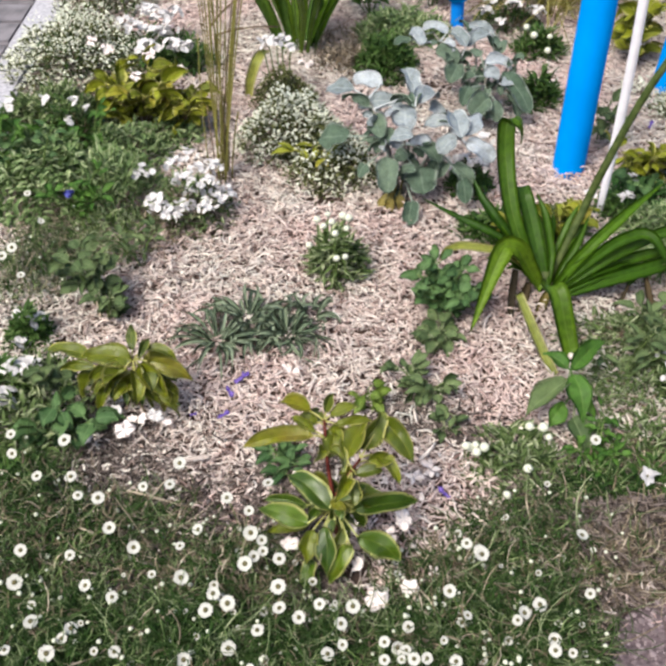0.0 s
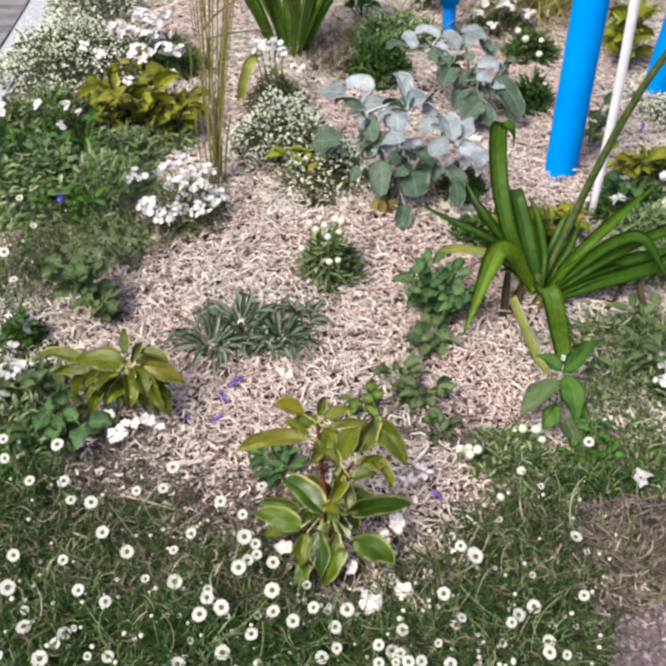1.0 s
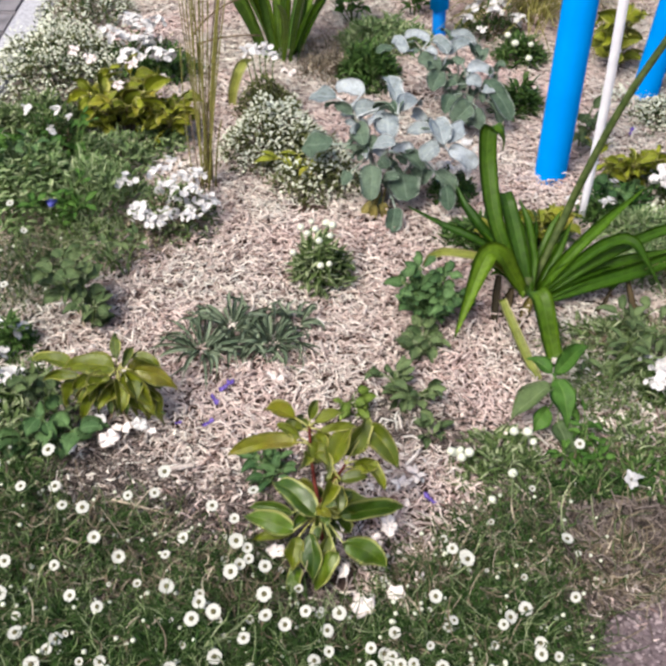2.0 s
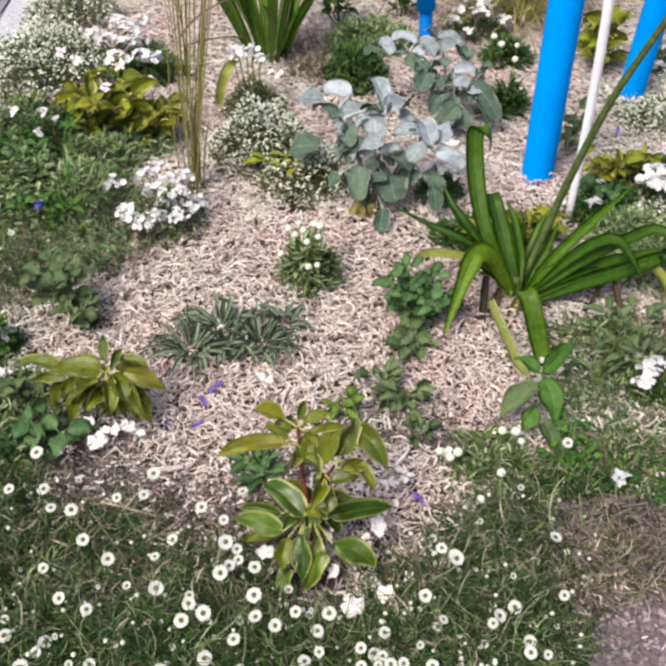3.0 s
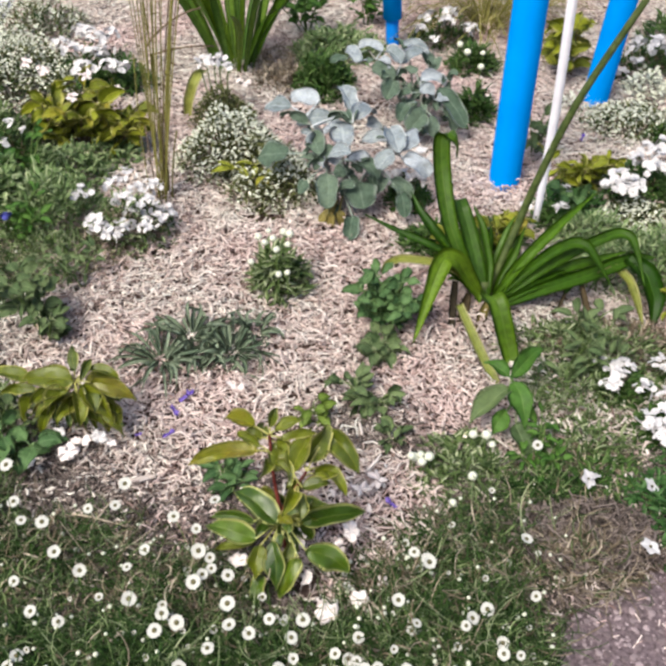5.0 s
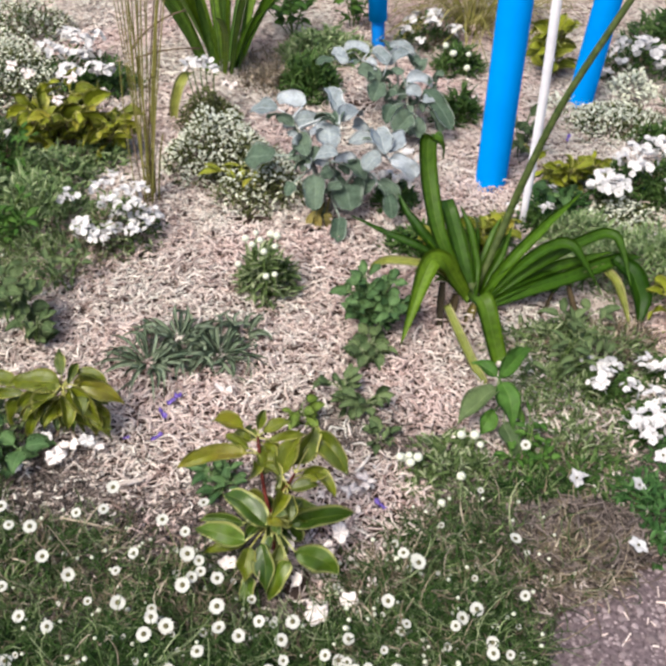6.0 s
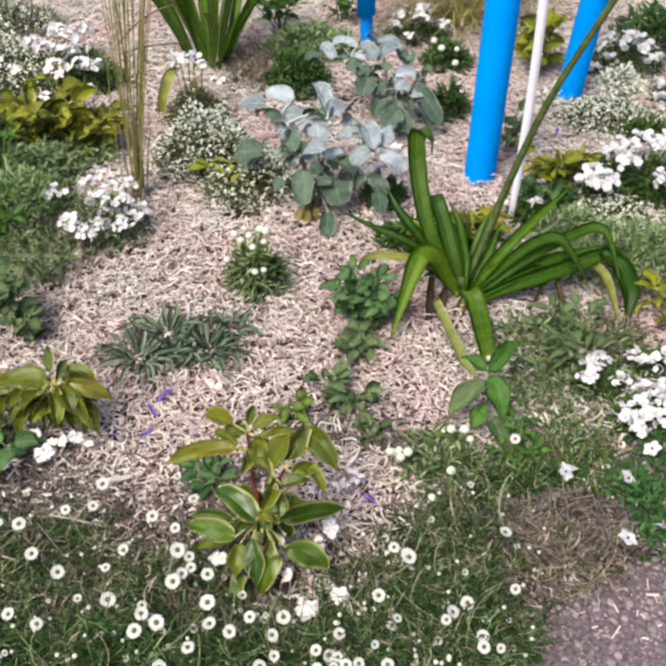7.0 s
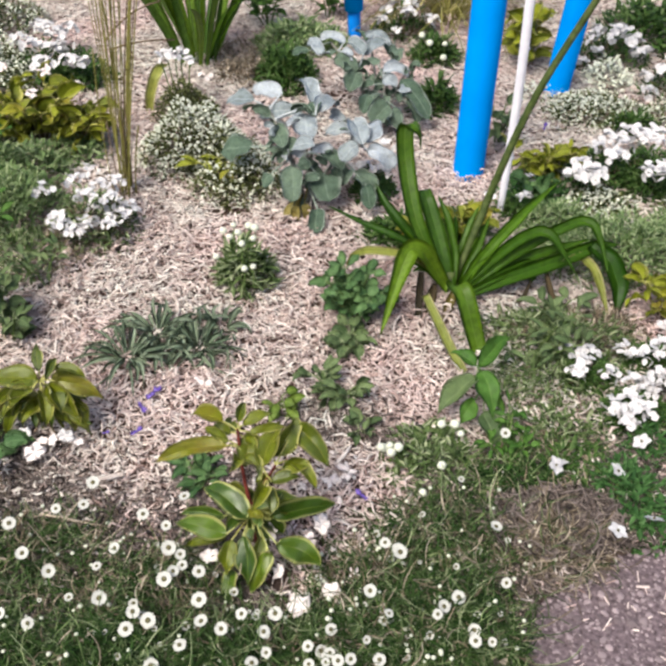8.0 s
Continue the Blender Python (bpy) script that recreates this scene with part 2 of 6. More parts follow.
# ---- mesh builders ----
class Geo:
    """Vertices, faces and leaf coordinates, gathered before they become one mesh."""

    def __init__(self):
        self.v, self.f, self.uv, self.n = [], [], [], 0

    def add(self, verts, faces, uv=None):
        verts = np.asarray(verts, float)
        self.v.append(verts)
        self.uv.append(np.zeros((len(verts), 2)) if uv is None else np.asarray(uv, float))
        self.f.extend([tuple(i + self.n for i in f) for f in faces])
        self.n += len(verts)

    def mesh(self, name, material, smooth=True, origin=(0, 0, 0)):
        me = bpy.data.meshes.new(name)
        v = np.concatenate(self.v) - np.asarray(origin, float)
        me.from_pydata(v.tolist(), [], self.f)
        uv = np.concatenate(self.uv)
        layer = me.uv_layers.new(name="UVMap")
        idx = np.empty(len(me.loops), dtype=np.int32)
        me.loops.foreach_get("vertex_index", idx)
        layer.data.foreach_set("uv", uv[idx].ravel())
        me.materials.append(material)
        me.polygons.foreach_set("use_smooth", [smooth] * len(me.polygons))
        ends = np.empty(len(me.edges) * 2, dtype=np.int32)
        me.edges.foreach_get("vertices", ends)
        rib = (np.abs(uv[:, 0] - 0.5) < 1e-5)[ends.reshape(-1, 2)].all(axis=1)
        if rib.any():
            me.attributes.new("sharp_edge", "BOOLEAN", "EDGE").data.foreach_set("value", rib)
        me.update()
        return me


def unit(a):
    a = np.asarray(a, float)
    return a / max(np.linalg.norm(a), 1e-9)


def bezier(a, c, b, n):
    s = np.linspace(0, 1, n)[:, None]
    return (1 - s) ** 2 * np.asarray(a) + 2 * s * (1 - s) * np.asarray(c) + s ** 2 * np.asarray(b)


SHAPES = {
    "ovate": lambda s: s ** 0.6 * np.clip(1 - s, 0, 1) ** 1.05 / 0.339,
    "oval": lambda s: (np.clip(s * (1 - s), 0, 1)) ** 0.55 / 0.4665,
    "round": lambda s: np.clip(np.sin(np.pi * s ** 0.8) ** 0.6, 0.0, 1),
    "strap": lambda s: np.minimum(1.0, (1.012 - s) * 2.6) ** 0.8 * (0.55 + 0.45 * np.sin(np.pi * np.minimum(0.5, s * 1.3))),
    "cut": lambda s: 0.8 + 0.2 * np.sin(np.pi * s),
    "lance": lambda s: np.clip(np.sin(np.pi * (0.12 + 0.88 * s)) ** 0.9, 0.0, 1),
}


def blade(geo, spine, width, shape="ovate", fold=0.25, thick=0.0012, face=(0, -0.35, 1), twist=0.0, wave=0.0, columns=4, rng=RNG, across=None):
    """A leaf along a spine: folded on its midrib, with a thin lower side, so that it is a closed shell."""
    spine = np.asarray(spine, float)
    n = len(spine)
    s = np.linspace(0, 1, n)
    half = SHAPES[shape](s) * width / 2
    half[half < 0.0004] = 0.0004
    tang = np.gradient(spine, axis=0)
    tang /= np.linalg.norm(tang, axis=1)[:, None] + 1e-12
    side = np.cross(tang, np.asarray(face, float)) if across is None else across - tang * np.sum(tang * across, axis=1)[:, None]
    side /= np.linalg.norm(side, axis=1)[:, None] + 1e-12
    nor = np.cross(side, tang)
    if twist:
        a = (twist * s)[:, None]
        side, nor = side * np.cos(a) + nor * np.sin(a), nor * np.cos(a) - side * np.sin(a)
    u = np.linspace(-1, 1, columns + 1)
    flat = u
    ph = rng.uniform(0, 6.3, 2)
    rip = wave * width * np.sin(7 * s[:, None] + ph[0] + 1.7 * np.sign(u)[None, :] + ph[1]) * np.abs(u)[None, :]
    lift = fold * half[:, None] * np.abs(u)[None, :] + rip
    if wave > 0.05:
        roll, uneven = rng.uniform(-0.5, 0.35), rng.uniform(-0.14, 0.14)
        lift = lift + roll * half[:, None] * (u * u)[None, :] + 0.10 * half[:, None] * np.sin(11 * s[:, None] + 2.5 * u[None, :] + ph[1])
        half = half * (1 + 0.10 * np.sin(9 * s + ph[0]))
        u = u + uneven * (1 - u * u)
    top = spine[:, None, :] + side[:, None, :] * (half[:, None] * u[None, :])[..., None] + nor[:, None, :] * lift[..., None]
    uv = np.stack(np.broadcast_arrays((flat[None, :] + 1) / 2, s[:, None]), -1).reshape(-1, 2)
    k = columns + 1
    faces = [(i * k + j, i * k + j + 1, (i + 1) * k + j + 1, (i + 1) * k + j) for i in range(n - 1) for j in range(columns)]
    if thick:
        low = top - nor[:, None, :] * (thick * (1 - 0.8 * np.abs(u))[None, :, None])
        m = n * k
        faces += [tuple(m + q for q in reversed(f)) for f in list(faces)]
        rim = [i * k for i in range(n)] + [(n - 1) * k + j for j in range(1, k)] + [i * k + k - 1 for i in range(n - 2, -1, -1)] + [j for j in range(k - 2, 0, -1)]
        faces += [(a, m + a, m + b, b) for a, b in zip(rim, rim[1:] + rim[:1])]
        geo.add(np.concatenate((top.reshape(-1, 3), low.reshape(-1, 3))), faces, np.concatenate((uv, uv)))
    else:
        geo.add(top.reshape(-1, 3), faces, uv)


def tube(geo, spine, r0, r1, sides=6):
    """A tapered round stem."""
    spine = np.asarray(spine, float)
    n = len(spine)
    tang = np.gradient(spine, axis=0)
    tang /= np.linalg.norm(tang, axis=1)[:, None] + 1e-12
    ref = np.eye(3)[np.argmin(np.abs(tang).max(axis=0))][None, :]
    a = np.cross(tang, ref)
    a /= np.linalg.norm(a, axis=1)[:, None] + 1e-12
    b = np.cross(tang, a)
    th = np.linspace(0, 2 * np.pi, sides, endpoint=False)
    r = (np.linspace(r0, r1, n) if np.isscalar(r0) else np.asarray(r0))[:, None, None]
    v = spine[:, None, :] + r * (a[:, None, :] * np.cos(th)[None, :, None] + b[:, None, :] * np.sin(th)[None, :, None])
    f = [(i * sides + j, i * sides + (j + 1) % sides, (i + 1) * sides + (j + 1) % sides, (i + 1) * sides + j) for i in range(n - 1) for j in range(sides)]
    f += [tuple(range(sides - 1, -1, -1)), tuple((n - 1) * sides + j for j in range(sides))]
    geo.add(v.reshape(-1, 3), f)


def ball(geo, c, r, rings=5, seg=8, flat=1.0):
    c = np.asarray(c, float)
    v = [c + (0, 0, r * flat)]
    for i in range(1, rings):
        p = np.pi * i / rings
        v += [c + (r * math.sin(p) * math.cos(q), r * math.sin(p) * math.sin(q), r * flat * math.cos(p)) for q in np.linspace(0, 2 * np.pi, seg, endpoint=False)]
    v.append(c - (0, 0, r * flat))
    f = [(0, 1 + j, 1 + (j + 1) % seg) for j in range(seg)]
    for i in range(rings - 2):
        f += [(1 + i * seg + j, 1 + (i + 1) * seg + j, 1 + (i + 1) * seg + (j + 1) % seg, 1 + i * seg + (j + 1) % seg) for j in range(seg)]
    last = len(v) - 1
    f += [(last, 1 + (rings - 2) * seg + (j + 1) % seg, 1 + (rings - 2) * seg + j) for j in range(seg)]
    geo.add(v, f)


def thing(name, x, y, label, category, group="", z=0.0):
    ob = new(name)
    ob.location = (x, y, z)
    ob.empty_display_size = 0.05
    return tagged(ob, label, category, group)


def part(name, geo, material, parent, label="", kind="", smooth=True):
    """One mesh under a thing or a part; the geometry is given in world places."""
    p = parent
    origin = np.zeros(3)
    while p is not None:
        origin += np.array(p.location)
        p = p.parent
    ob = new(name, geo.mesh(name, MAT[material], smooth, origin))
    ob.parent = parent
    return tagged(ob, label, kind=kind)


def placed(name, mesh, parent, local, kind=""):
    """A part that shares its mesh with others of its kind, at a pose within its parent."""
    ob = new(name, mesh)
    ob.parent = parent
    ob.matrix_basis = local
    return tagged(ob, kind=kind)


def leaf_to(parent, name, base, tip, width, lift, shape, material, stem=None, petiole=0.0018, fold=0.25, n=11, wave=0.02, face=(0, -0.35, 1), thick=0.0012, columns=4, label="", twist=0.0, bend=0.09, loose=0.35):
    """One leaf from its base to its tip; lift raises its middle; a stalk joins it to the stem."""
    base, tip = np.asarray(base, float), np.asarray(tip, float)
    along = tip - base
    ctrl = base * 0.42 + tip * 0.58 + UP * 2 * lift + np.cross(unit(along), UP) * np.linalg.norm(along) * RNG.normal(0, bend)
    face = np.asarray(face, float) + RNG.normal(0, loose, 3)
    fold = fold * RNG.uniform(0.5, 1.6)
    twist = twist + RNG.normal(0, loose)
    geo = Geo()
    blade(geo, bezier(base, ctrl, tip, n), width, shape, fold, thick, face, twist, wave, columns)
    if stem is not None:
        s = np.asarray(stem, float)
        tube(geo, bezier(s, (s + base) / 2 + UP * 0.006, base + (ctrl - base) * 0.08, 5), petiole * 1.2, petiole, 5)
    return part(name, geo, material, parent, label)


def smooth_line(points, n, rounds=2):
    """Points joined by a line of n even steps, its corners rounded."""
    p = np.asarray(points, float)
    q = np.stack([np.interp(np.linspace(0, len(p) - 1, n), np.arange(len(p)), p[:, i]) for i in range(3)], -1)
    for _ in range(rounds):
        q[1:-1] = (q[:-2] + 2 * q[1:-1] + q[2:]) / 4
    return q


def rowed_leaves(parent, rows, shape, material, nodes, petiole=0.0014, fold=0.5, wave=0.1, face=(0, -0.5, 0.87), n=12, thick=0.0012):
    """Leaves by their rows, each joined by a stalk to the nearest node of the stem."""
    for k, (bx, by, bz, tx, ty, tz, w, lift, turn) in enumerate(rows):
        base, tip = np.array((bx, by, bz)), np.array((tx, ty, tz))
        along = unit(tip - base)
        f = unit(np.asarray(face, float) - along * np.dot(along, face))
        f = f * math.cos(turn) + np.cross(along, f) * math.sin(turn)
        sway = np.cross(along, f) * np.linalg.norm(tip - base) * RNG.uniform(-0.07, 0.07)
        ctrl = base * 0.42 + tip * 0.58 + UP * 2 * lift + sway
        geo = Geo()
        blade(geo, bezier(base, ctrl, tip, n), w, shape, fold * RNG.uniform(0.6, 1.7), thick, f, RNG.normal(0, 0.3), wave, 6)
        s = np.array(min(nodes, key=lambda p: np.linalg.norm(np.subtract(p, base))), float)
        tube(geo, bezier(s, (s + base) / 2 + UP * 0.005, base + (ctrl - base) * 0.08, 5), petiole * 1.2, petiole, 5)
        part("leaf", geo, material[k % len(material)] if isinstance(material, tuple) else material, parent)


def bent_leaf(parent, points, width, material, shape="strap", face=(0, -0.62, 0.78), fold=0.3, n=30, rounds=2, label=""):
    """A strap leaf through its points, kinked where they kink."""
    geo = Geo()
    fine = smooth_line(points, n, rounds)
    way = np.gradient(fine, axis=0)
    way /= np.linalg.norm(way, axis=1)[:, None]
    flat = np.cross(way, np.asarray(face, float))
    for _ in range(6):
        flat[1:-1] = (flat[:-2] + 2 * flat[1:-1] + flat[2:]) / 4
    blade(geo, fine, width, shape, fold, 0.002, face, 0.0, 0.006, across=flat)
    return part("leaf", geo, material, parent, label)


def many(geo, base, az, elev, length, width, droop, n=5, shape="lance", fold=0.2, twist=None, turn=0.8):
    """Many small leaves at once, each two faces wide, bending down by droop radians."""
    base = np.asarray(base, float)
    m = len(base)
    s = np.linspace(0, 1, n)
    el = elev[:, None] - droop[:, None] * s[None, :]
    way = az[:, None] + (RNG.normal(0, turn, m))[:, None] * s[None, :]
    d = np.stack((np.cos(el) * np.cos(way), np.cos(el) * np.sin(way), np.sin(el)), -1)
    step = (length / (n - 1))[:, None, None]
    spine = base[:, None, :] + np.concatenate((np.zeros((m, 1, 3)), np.cumsum((d[:, :-1] + d[:, 1:]) / 2 * step, axis=1)), axis=1)
    side = np.stack((-np.sin(way), np.cos(way), np.zeros(way.shape)), -1)
    nor = np.cross(d, side)
    if twist is not None:
        c, q = np.cos(twist)[:, None, None], np.sin(twist)[:, None, None]
        side, nor = side * c + nor * q, nor * c - side * q
    half = (np.maximum(SHAPES[shape](s), 0.04)[None, :] * width[:, None] / 2)[..., None]
    v = np.stack((spine - side * half + nor * fold * half, spine, spine + side * half + nor * fold * half), 2).reshape(-1, 3)
    uv = np.broadcast_to(np.stack(np.broadcast_arrays(np.array((0, 0.5, 1.0))[None, :], s[:, None]), -1).reshape(1, -1, 2), (m, n * 3, 2)).reshape(-1, 2)
    q = np.array([(i * 3 + j, i * 3 + j + 1, i * 3 + j + 4, i * 3 + j + 3) for i in range(n - 1) for j in range(2)])
    f = (q[None] + (np.arange(m) * n * 3)[:, None, None]).reshape(-1, 4)
    geo.add(v, f.tolist(), uv)


def scatter(rng, m, x, y, rx, ry, power=0.5):
    r, a = rng.uniform(0, 1, m) ** power, rng.uniform(0, 2 * np.pi, m)
    return x + rx * r * np.cos(a), y + ry * r * np.sin(a), r, a


# ---- ground, path, kerb ----
def build_ground():
    xs = np.concatenate(([-300, -40, -8, -3], np.linspace(-1.5, 2.2, 75), [4, 9, 40, 300]))
    ys = np.concatenate(([-300, -40, -8, -2, -0.5], np.linspace(0.2, 4.0, 77), [6, 12, 40, 300]))
    gx, gy = np.meshgrid(xs, ys)
    z = np.array([[-0.006 + 0.006 * noise.noise((a * 9, b * 9, 0)) for a in xs] for b in ys])
    w = len(xs)
    geo = Geo()
    geo.add(np.stack((gx, gy, z), -1).reshape(-1, 3), [(j * w + i, j * w + i + 1, (j + 1) * w + i + 1, (j + 1) * w + i) for j in range(len(ys) - 1) for i in range(w - 1)])
    return tagged(new("ground", geo.mesh("ground", MAT["soil"])), "dark brown garden soil under the wood chips", "ground", kind="structure")


PATH_EDGE = [(-3.0, 0.5), (0.3, 0.52), (0.385, 0.62), (0.402, 0.69), (0.462, 0.79), (0.55, 0.834), (0.641, 0.878), (0.738, 0.888), (1.1, 0.93), (3.0, 1.0)]


def path_edge(x):
    return np.interp(x, [p[0] for p in PATH_EDGE], [p[1] for p in PATH_EDGE])


def build_path():
    rng = np.random.default_rng(11)
    geo = Geo()
    xs = np.concatenate((np.linspace(-3, 0.3, 12), np.linspace(0.34, 1.3, 60), np.linspace(1.5, 3, 8)))
    rows = []
    for k, back in enumerate((0.0, 0.012, 0.04, 0.1, 0.2, 0.4, 1.2, 4.0)):
        wob = 0.008 * np.array([noise.noise((x * 25, back * 30, 3)) for x in xs])
        zz = -0.004 if k == 0 else 0.009
        rows.append(np.stack((xs, path_edge(xs) - back + wob * (k < 3), np.full(len(xs), zz) + 0.002 * wob / 0.008), -1))
    v = np.concatenate(rows)
    w = len(xs)
    geo.add(v, [(j * w + i, (j + 1) * w + i, (j + 1) * w + i + 1, j * w + i + 1) for j in range(len(rows) - 1) for i in range(w - 1)])
    ob = tagged(new("path", geo.mesh("path", MAT["path"])), "packed brownish gravel path beside the bed", "path", kind="structure")
    peb = Geo()
    for _ in range(2600):
        x = rng.uniform(0.36, 1.0)
        y = path_edge(x) - 0.004 - rng.uniform(0, 0.34) ** 1.2
        r = rng.choice((0.0025, 0.004, 0.006, 0.009), p=(0.66, 0.26, 0.07, 0.01)) * rng.uniform(0.8, 1.2)
        ball(peb, (0, 0, 0), r, 4, 6, 0.35)
        q = peb.v[-1]
        q *= rng.uniform(0.75, 1.25, q.shape)
        q += (x, y, 0.009 + r * 0.2)
    part("pebbles", peb, "pebbles", ob, "small pale pebbles set in the path", "stuff", smooth=False)
    return ob


def slivers(x, y, z, rng, rings, mean, wide):
    """Splinters of wood as three-sided slivers of two rings, or three where they bend."""
    m = len(x)
    ln = np.clip(rng.lognormal(math.log(mean), 0.40, m), 0.010, 0.075)
    wd = np.clip(rng.normal(wide, 0.0016, m), 0.0022, 0.011)
    th = np.clip(rng.normal(0.0032, 0.0009, m), 0.0016, 0.005)
    az, tilt, roll = rng.uniform(0, np.pi * 2, m), rng.normal(0, 0.17, m), rng.normal(0, 0.45, m)
    d = np.stack((np.cos(tilt) * np.cos(az), np.cos(tilt) * np.sin(az), np.sin(tilt)), -1)
    s = np.stack((-np.sin(az), np.cos(az), np.zeros(m)), -1)
    u = np.cross(d, s)
    s, u = s * np.cos(roll)[:, None] + u * np.sin(roll)[:, None], u * np.cos(roll)[:, None] - s * np.sin(roll)[:, None]
    c = np.stack((x, y, z), -1)
    bend = rng.normal(0, 0.20, (m, 2)) * ln[:, None]
    v = np.empty((m, rings, 3, 3))
    for k in range(rings):
        a = (k / (rings - 1) - 0.5) + (rng.uniform(-0.12, 0.12, m) if rings == 3 and k == 1 else 0)
        mid = c + d * (a * ln)[:, None]
        taper = rng.uniform(0.35, 1.0, m)
        if rings == 3 and k == 1:
            mid, taper = mid + s * bend[:, :1] + u * bend[:, 1:], np.ones(m)
        for j, (p, q) in enumerate(((-1, 1), (0, -1), (1, 1))):
            v[:, k, j] = mid + s * (p * wd * taper / 2 * rng.uniform(0.8, 1.1, m))[:, None] + u * (q * th * (0.5 + 0.5 * taper) / 2)[:, None]
    q = [(k * 3 + j, k * 3 + (j + 1) % 3, k * 3 + 3 + (j + 1) % 3, k * 3 + 3 + j) for k in range(rings - 1) for j in range(3)]
    f = np.array(q, dtype=np.int32)[None] + (np.arange(m, dtype=np.int32) * rings * 3)[:, None, None]
    return v.reshape(-1, 3), f.reshape(-1)


def quads(name, v, f):
    me = bpy.data.meshes.new(name)
    me.vertices.add(len(v))
    me.vertices.foreach_set("co", v.reshape(-1))
    me.loops.add(len(f))
    me.loops.foreach_set("vertex_index", f)
    me.polygons.add(len(f) // 4)
    me.polygons.foreach_set("loop_start", np.arange(0, len(f), 4, dtype=np.int32))
    me.update(calc_edges=True)
    me.validate()
    return me


def build_mulch():
    rng = np.random.default_rng(5)
    m = 180000
    x, y = rng.uniform(-1.03, 1.85, m), rng.uniform(0.5, 3.75, m)
    edge = y - path_edge(x)
    keep = (edge > 0.012) | ((edge > -0.25) & (rng.uniform(0, 1, m) < 0.04))
    for cx, cy, r in ((0.33, 2.63, 0.07), (-0.02, 2.02, 0.05), (1.22, 2.62, 0.05), (0.72, 1.30, 0.05)):
        keep &= (np.hypot(x - cx, y - cy) > r) | (rng.uniform(0, 1, m) < 0.25)
    keep &= (y > 0.9) | (x > 0.35) | (rng.uniform(0, 1, m) < 0.45)
    x, y = x[keep], y[keep]
    hump = np.array([noise.noise((a * 4, b * 4, 5.0)) for a, b in zip(x, y)])
    z = 0.004 + rng.uniform(0, 1, len(x)) ** 1.5 * 0.020 + 0.005 * hump
    z[y < path_edge(x)] = 0.011
    near = (y < 2.2) & (x < 1.1) & (x > -0.8)
    loose = near & (y < path_edge(x))
    near &= ~loose
    vc, fc = slivers(x[loose], y[loose], z[loose], rng, 2, 0.014, 0.0036)
    va, fa = slivers(x[near], y[near], z[near], rng, 3, 0.0215, 0.0032)
    vb, fb = slivers(x[~near & ~loose], y[~near & ~loose], z[~near & ~loose], rng, 2, 0.024, 0.0043)
    v, f = np.concatenate((va, vb, vc)), np.concatenate((fa, fb + len(va), fc + len(va) + len(vb)))
    me = quads("mulch", v, f)
    me.materials.append(MAT["chips"])
    tagged(new("mulch", me), "pale pinkish wood chip mulch spread over the bed", "mulch", kind="stuff")
    # older, finer, greyer litter along the front
    m = 52000
    x, y = rng.uniform(-0.75, 0.95, m), 0.52 + 0.80 * rng.uniform(0, 1, m) ** 1.1
    keep = (y - path_edge(x) > 0.0) & (np.hypot((x - 0.15) / 0.9, y - 0.98) > 0.20) & (y < 1.11 + 0.10 * np.sin(x * 9) + rng.normal(0, 0.06, m))
    x, y = x[keep], y[keep]
    v, f = slivers(x, y, 0.016 + rng.uniform(0, 0.012, len(x)), rng, 2, 0.017, 0.0036)
    px, py, r, a = scatter(rng, 2600, 0.535, 0.935, 0.13, 0.075)
    on = py > path_edge(px)
    vd, fd = slivers(px[on], py[on], 0.02 + rng.uniform(0, 0.03, on.sum()), rng, 3, 0.024, 0.0026)
    v, f = np.concatenate((v, vd)), np.concatenate((f, fd + len(v)))
    me = quads("leaf_litter", v, f)
    me.materials.append(MAT["litter"])
    tagged(new("leaf_litter", me), "fine greyish brown weathered wood litter at the front", "mulch", kind="stuff")


def build_kerb():
    kerb = tagged(new("kerb"), "pale grey rough concrete kerb stones along the bed", "kerb", kind="structure")
    y = 0.55
    for ln in (0.7, 0.72, 0.865, 1.0, 1.0):
        bm = bmesh.new()
        bmesh.ops.create_cube(bm, size=1)
        bmesh.ops.scale(bm, vec=(0.117, ln - 0.008, 0.13), verts=bm.verts)
        bmesh.ops.bevel(bm, geom=bm.edges[:], offset=0.010, segments=3, affect="EDGES")
        me = bpy.data.meshes.new("kerb_stone")
        bm.to_mesh(me)
        bm.free()
        me.materials.append(MAT["kerb"])
        ob = new("kerb_stone", me)
        ob.parent = kerb
        ob.location = (-1.038, y + ln / 2, -0.028)
        y += ln
    pave = tagged(new("pavement"), "dark grey stone paving beyond the kerb", "pavement", kind="structure")
    rng = np.random.default_rng(3)
    y = 1.2
    while y < 5.0:
        x = -1.100
        d = rng.uniform(0.14, 0.2)
        while x > -2.6:
            w = rng.uniform(0.16, 0.30)
            bm = bmesh.new()
            bmesh.ops.create_cube(bm, size=1)
            bmesh.ops.scale(bm, vec=(w - 0.012, d - 0.012, 0.05), verts=bm.verts)
            bmesh.ops.bevel(bm, geom=bm.edges[:], offset=0.009, segments=2, affect="EDGES")
            for v in bm.verts:
                v.co.z += 0.006 * noise.noise((v.co.x * 20 + x * 9, v.co.y * 20 + y * 9, 0))
            me = bpy.data.meshes.new("paving_stone")
            bm.to_mesh(me)
            bm.free()
            me.materials.append(MAT["slab"])
            ob = new("paving_stone", me)
            ob.parent = pave
            ob.location = (x - w / 2, y + d / 2, -0.005 + rng.uniform(-0.004, 0.004))
            x -= w
        y += d


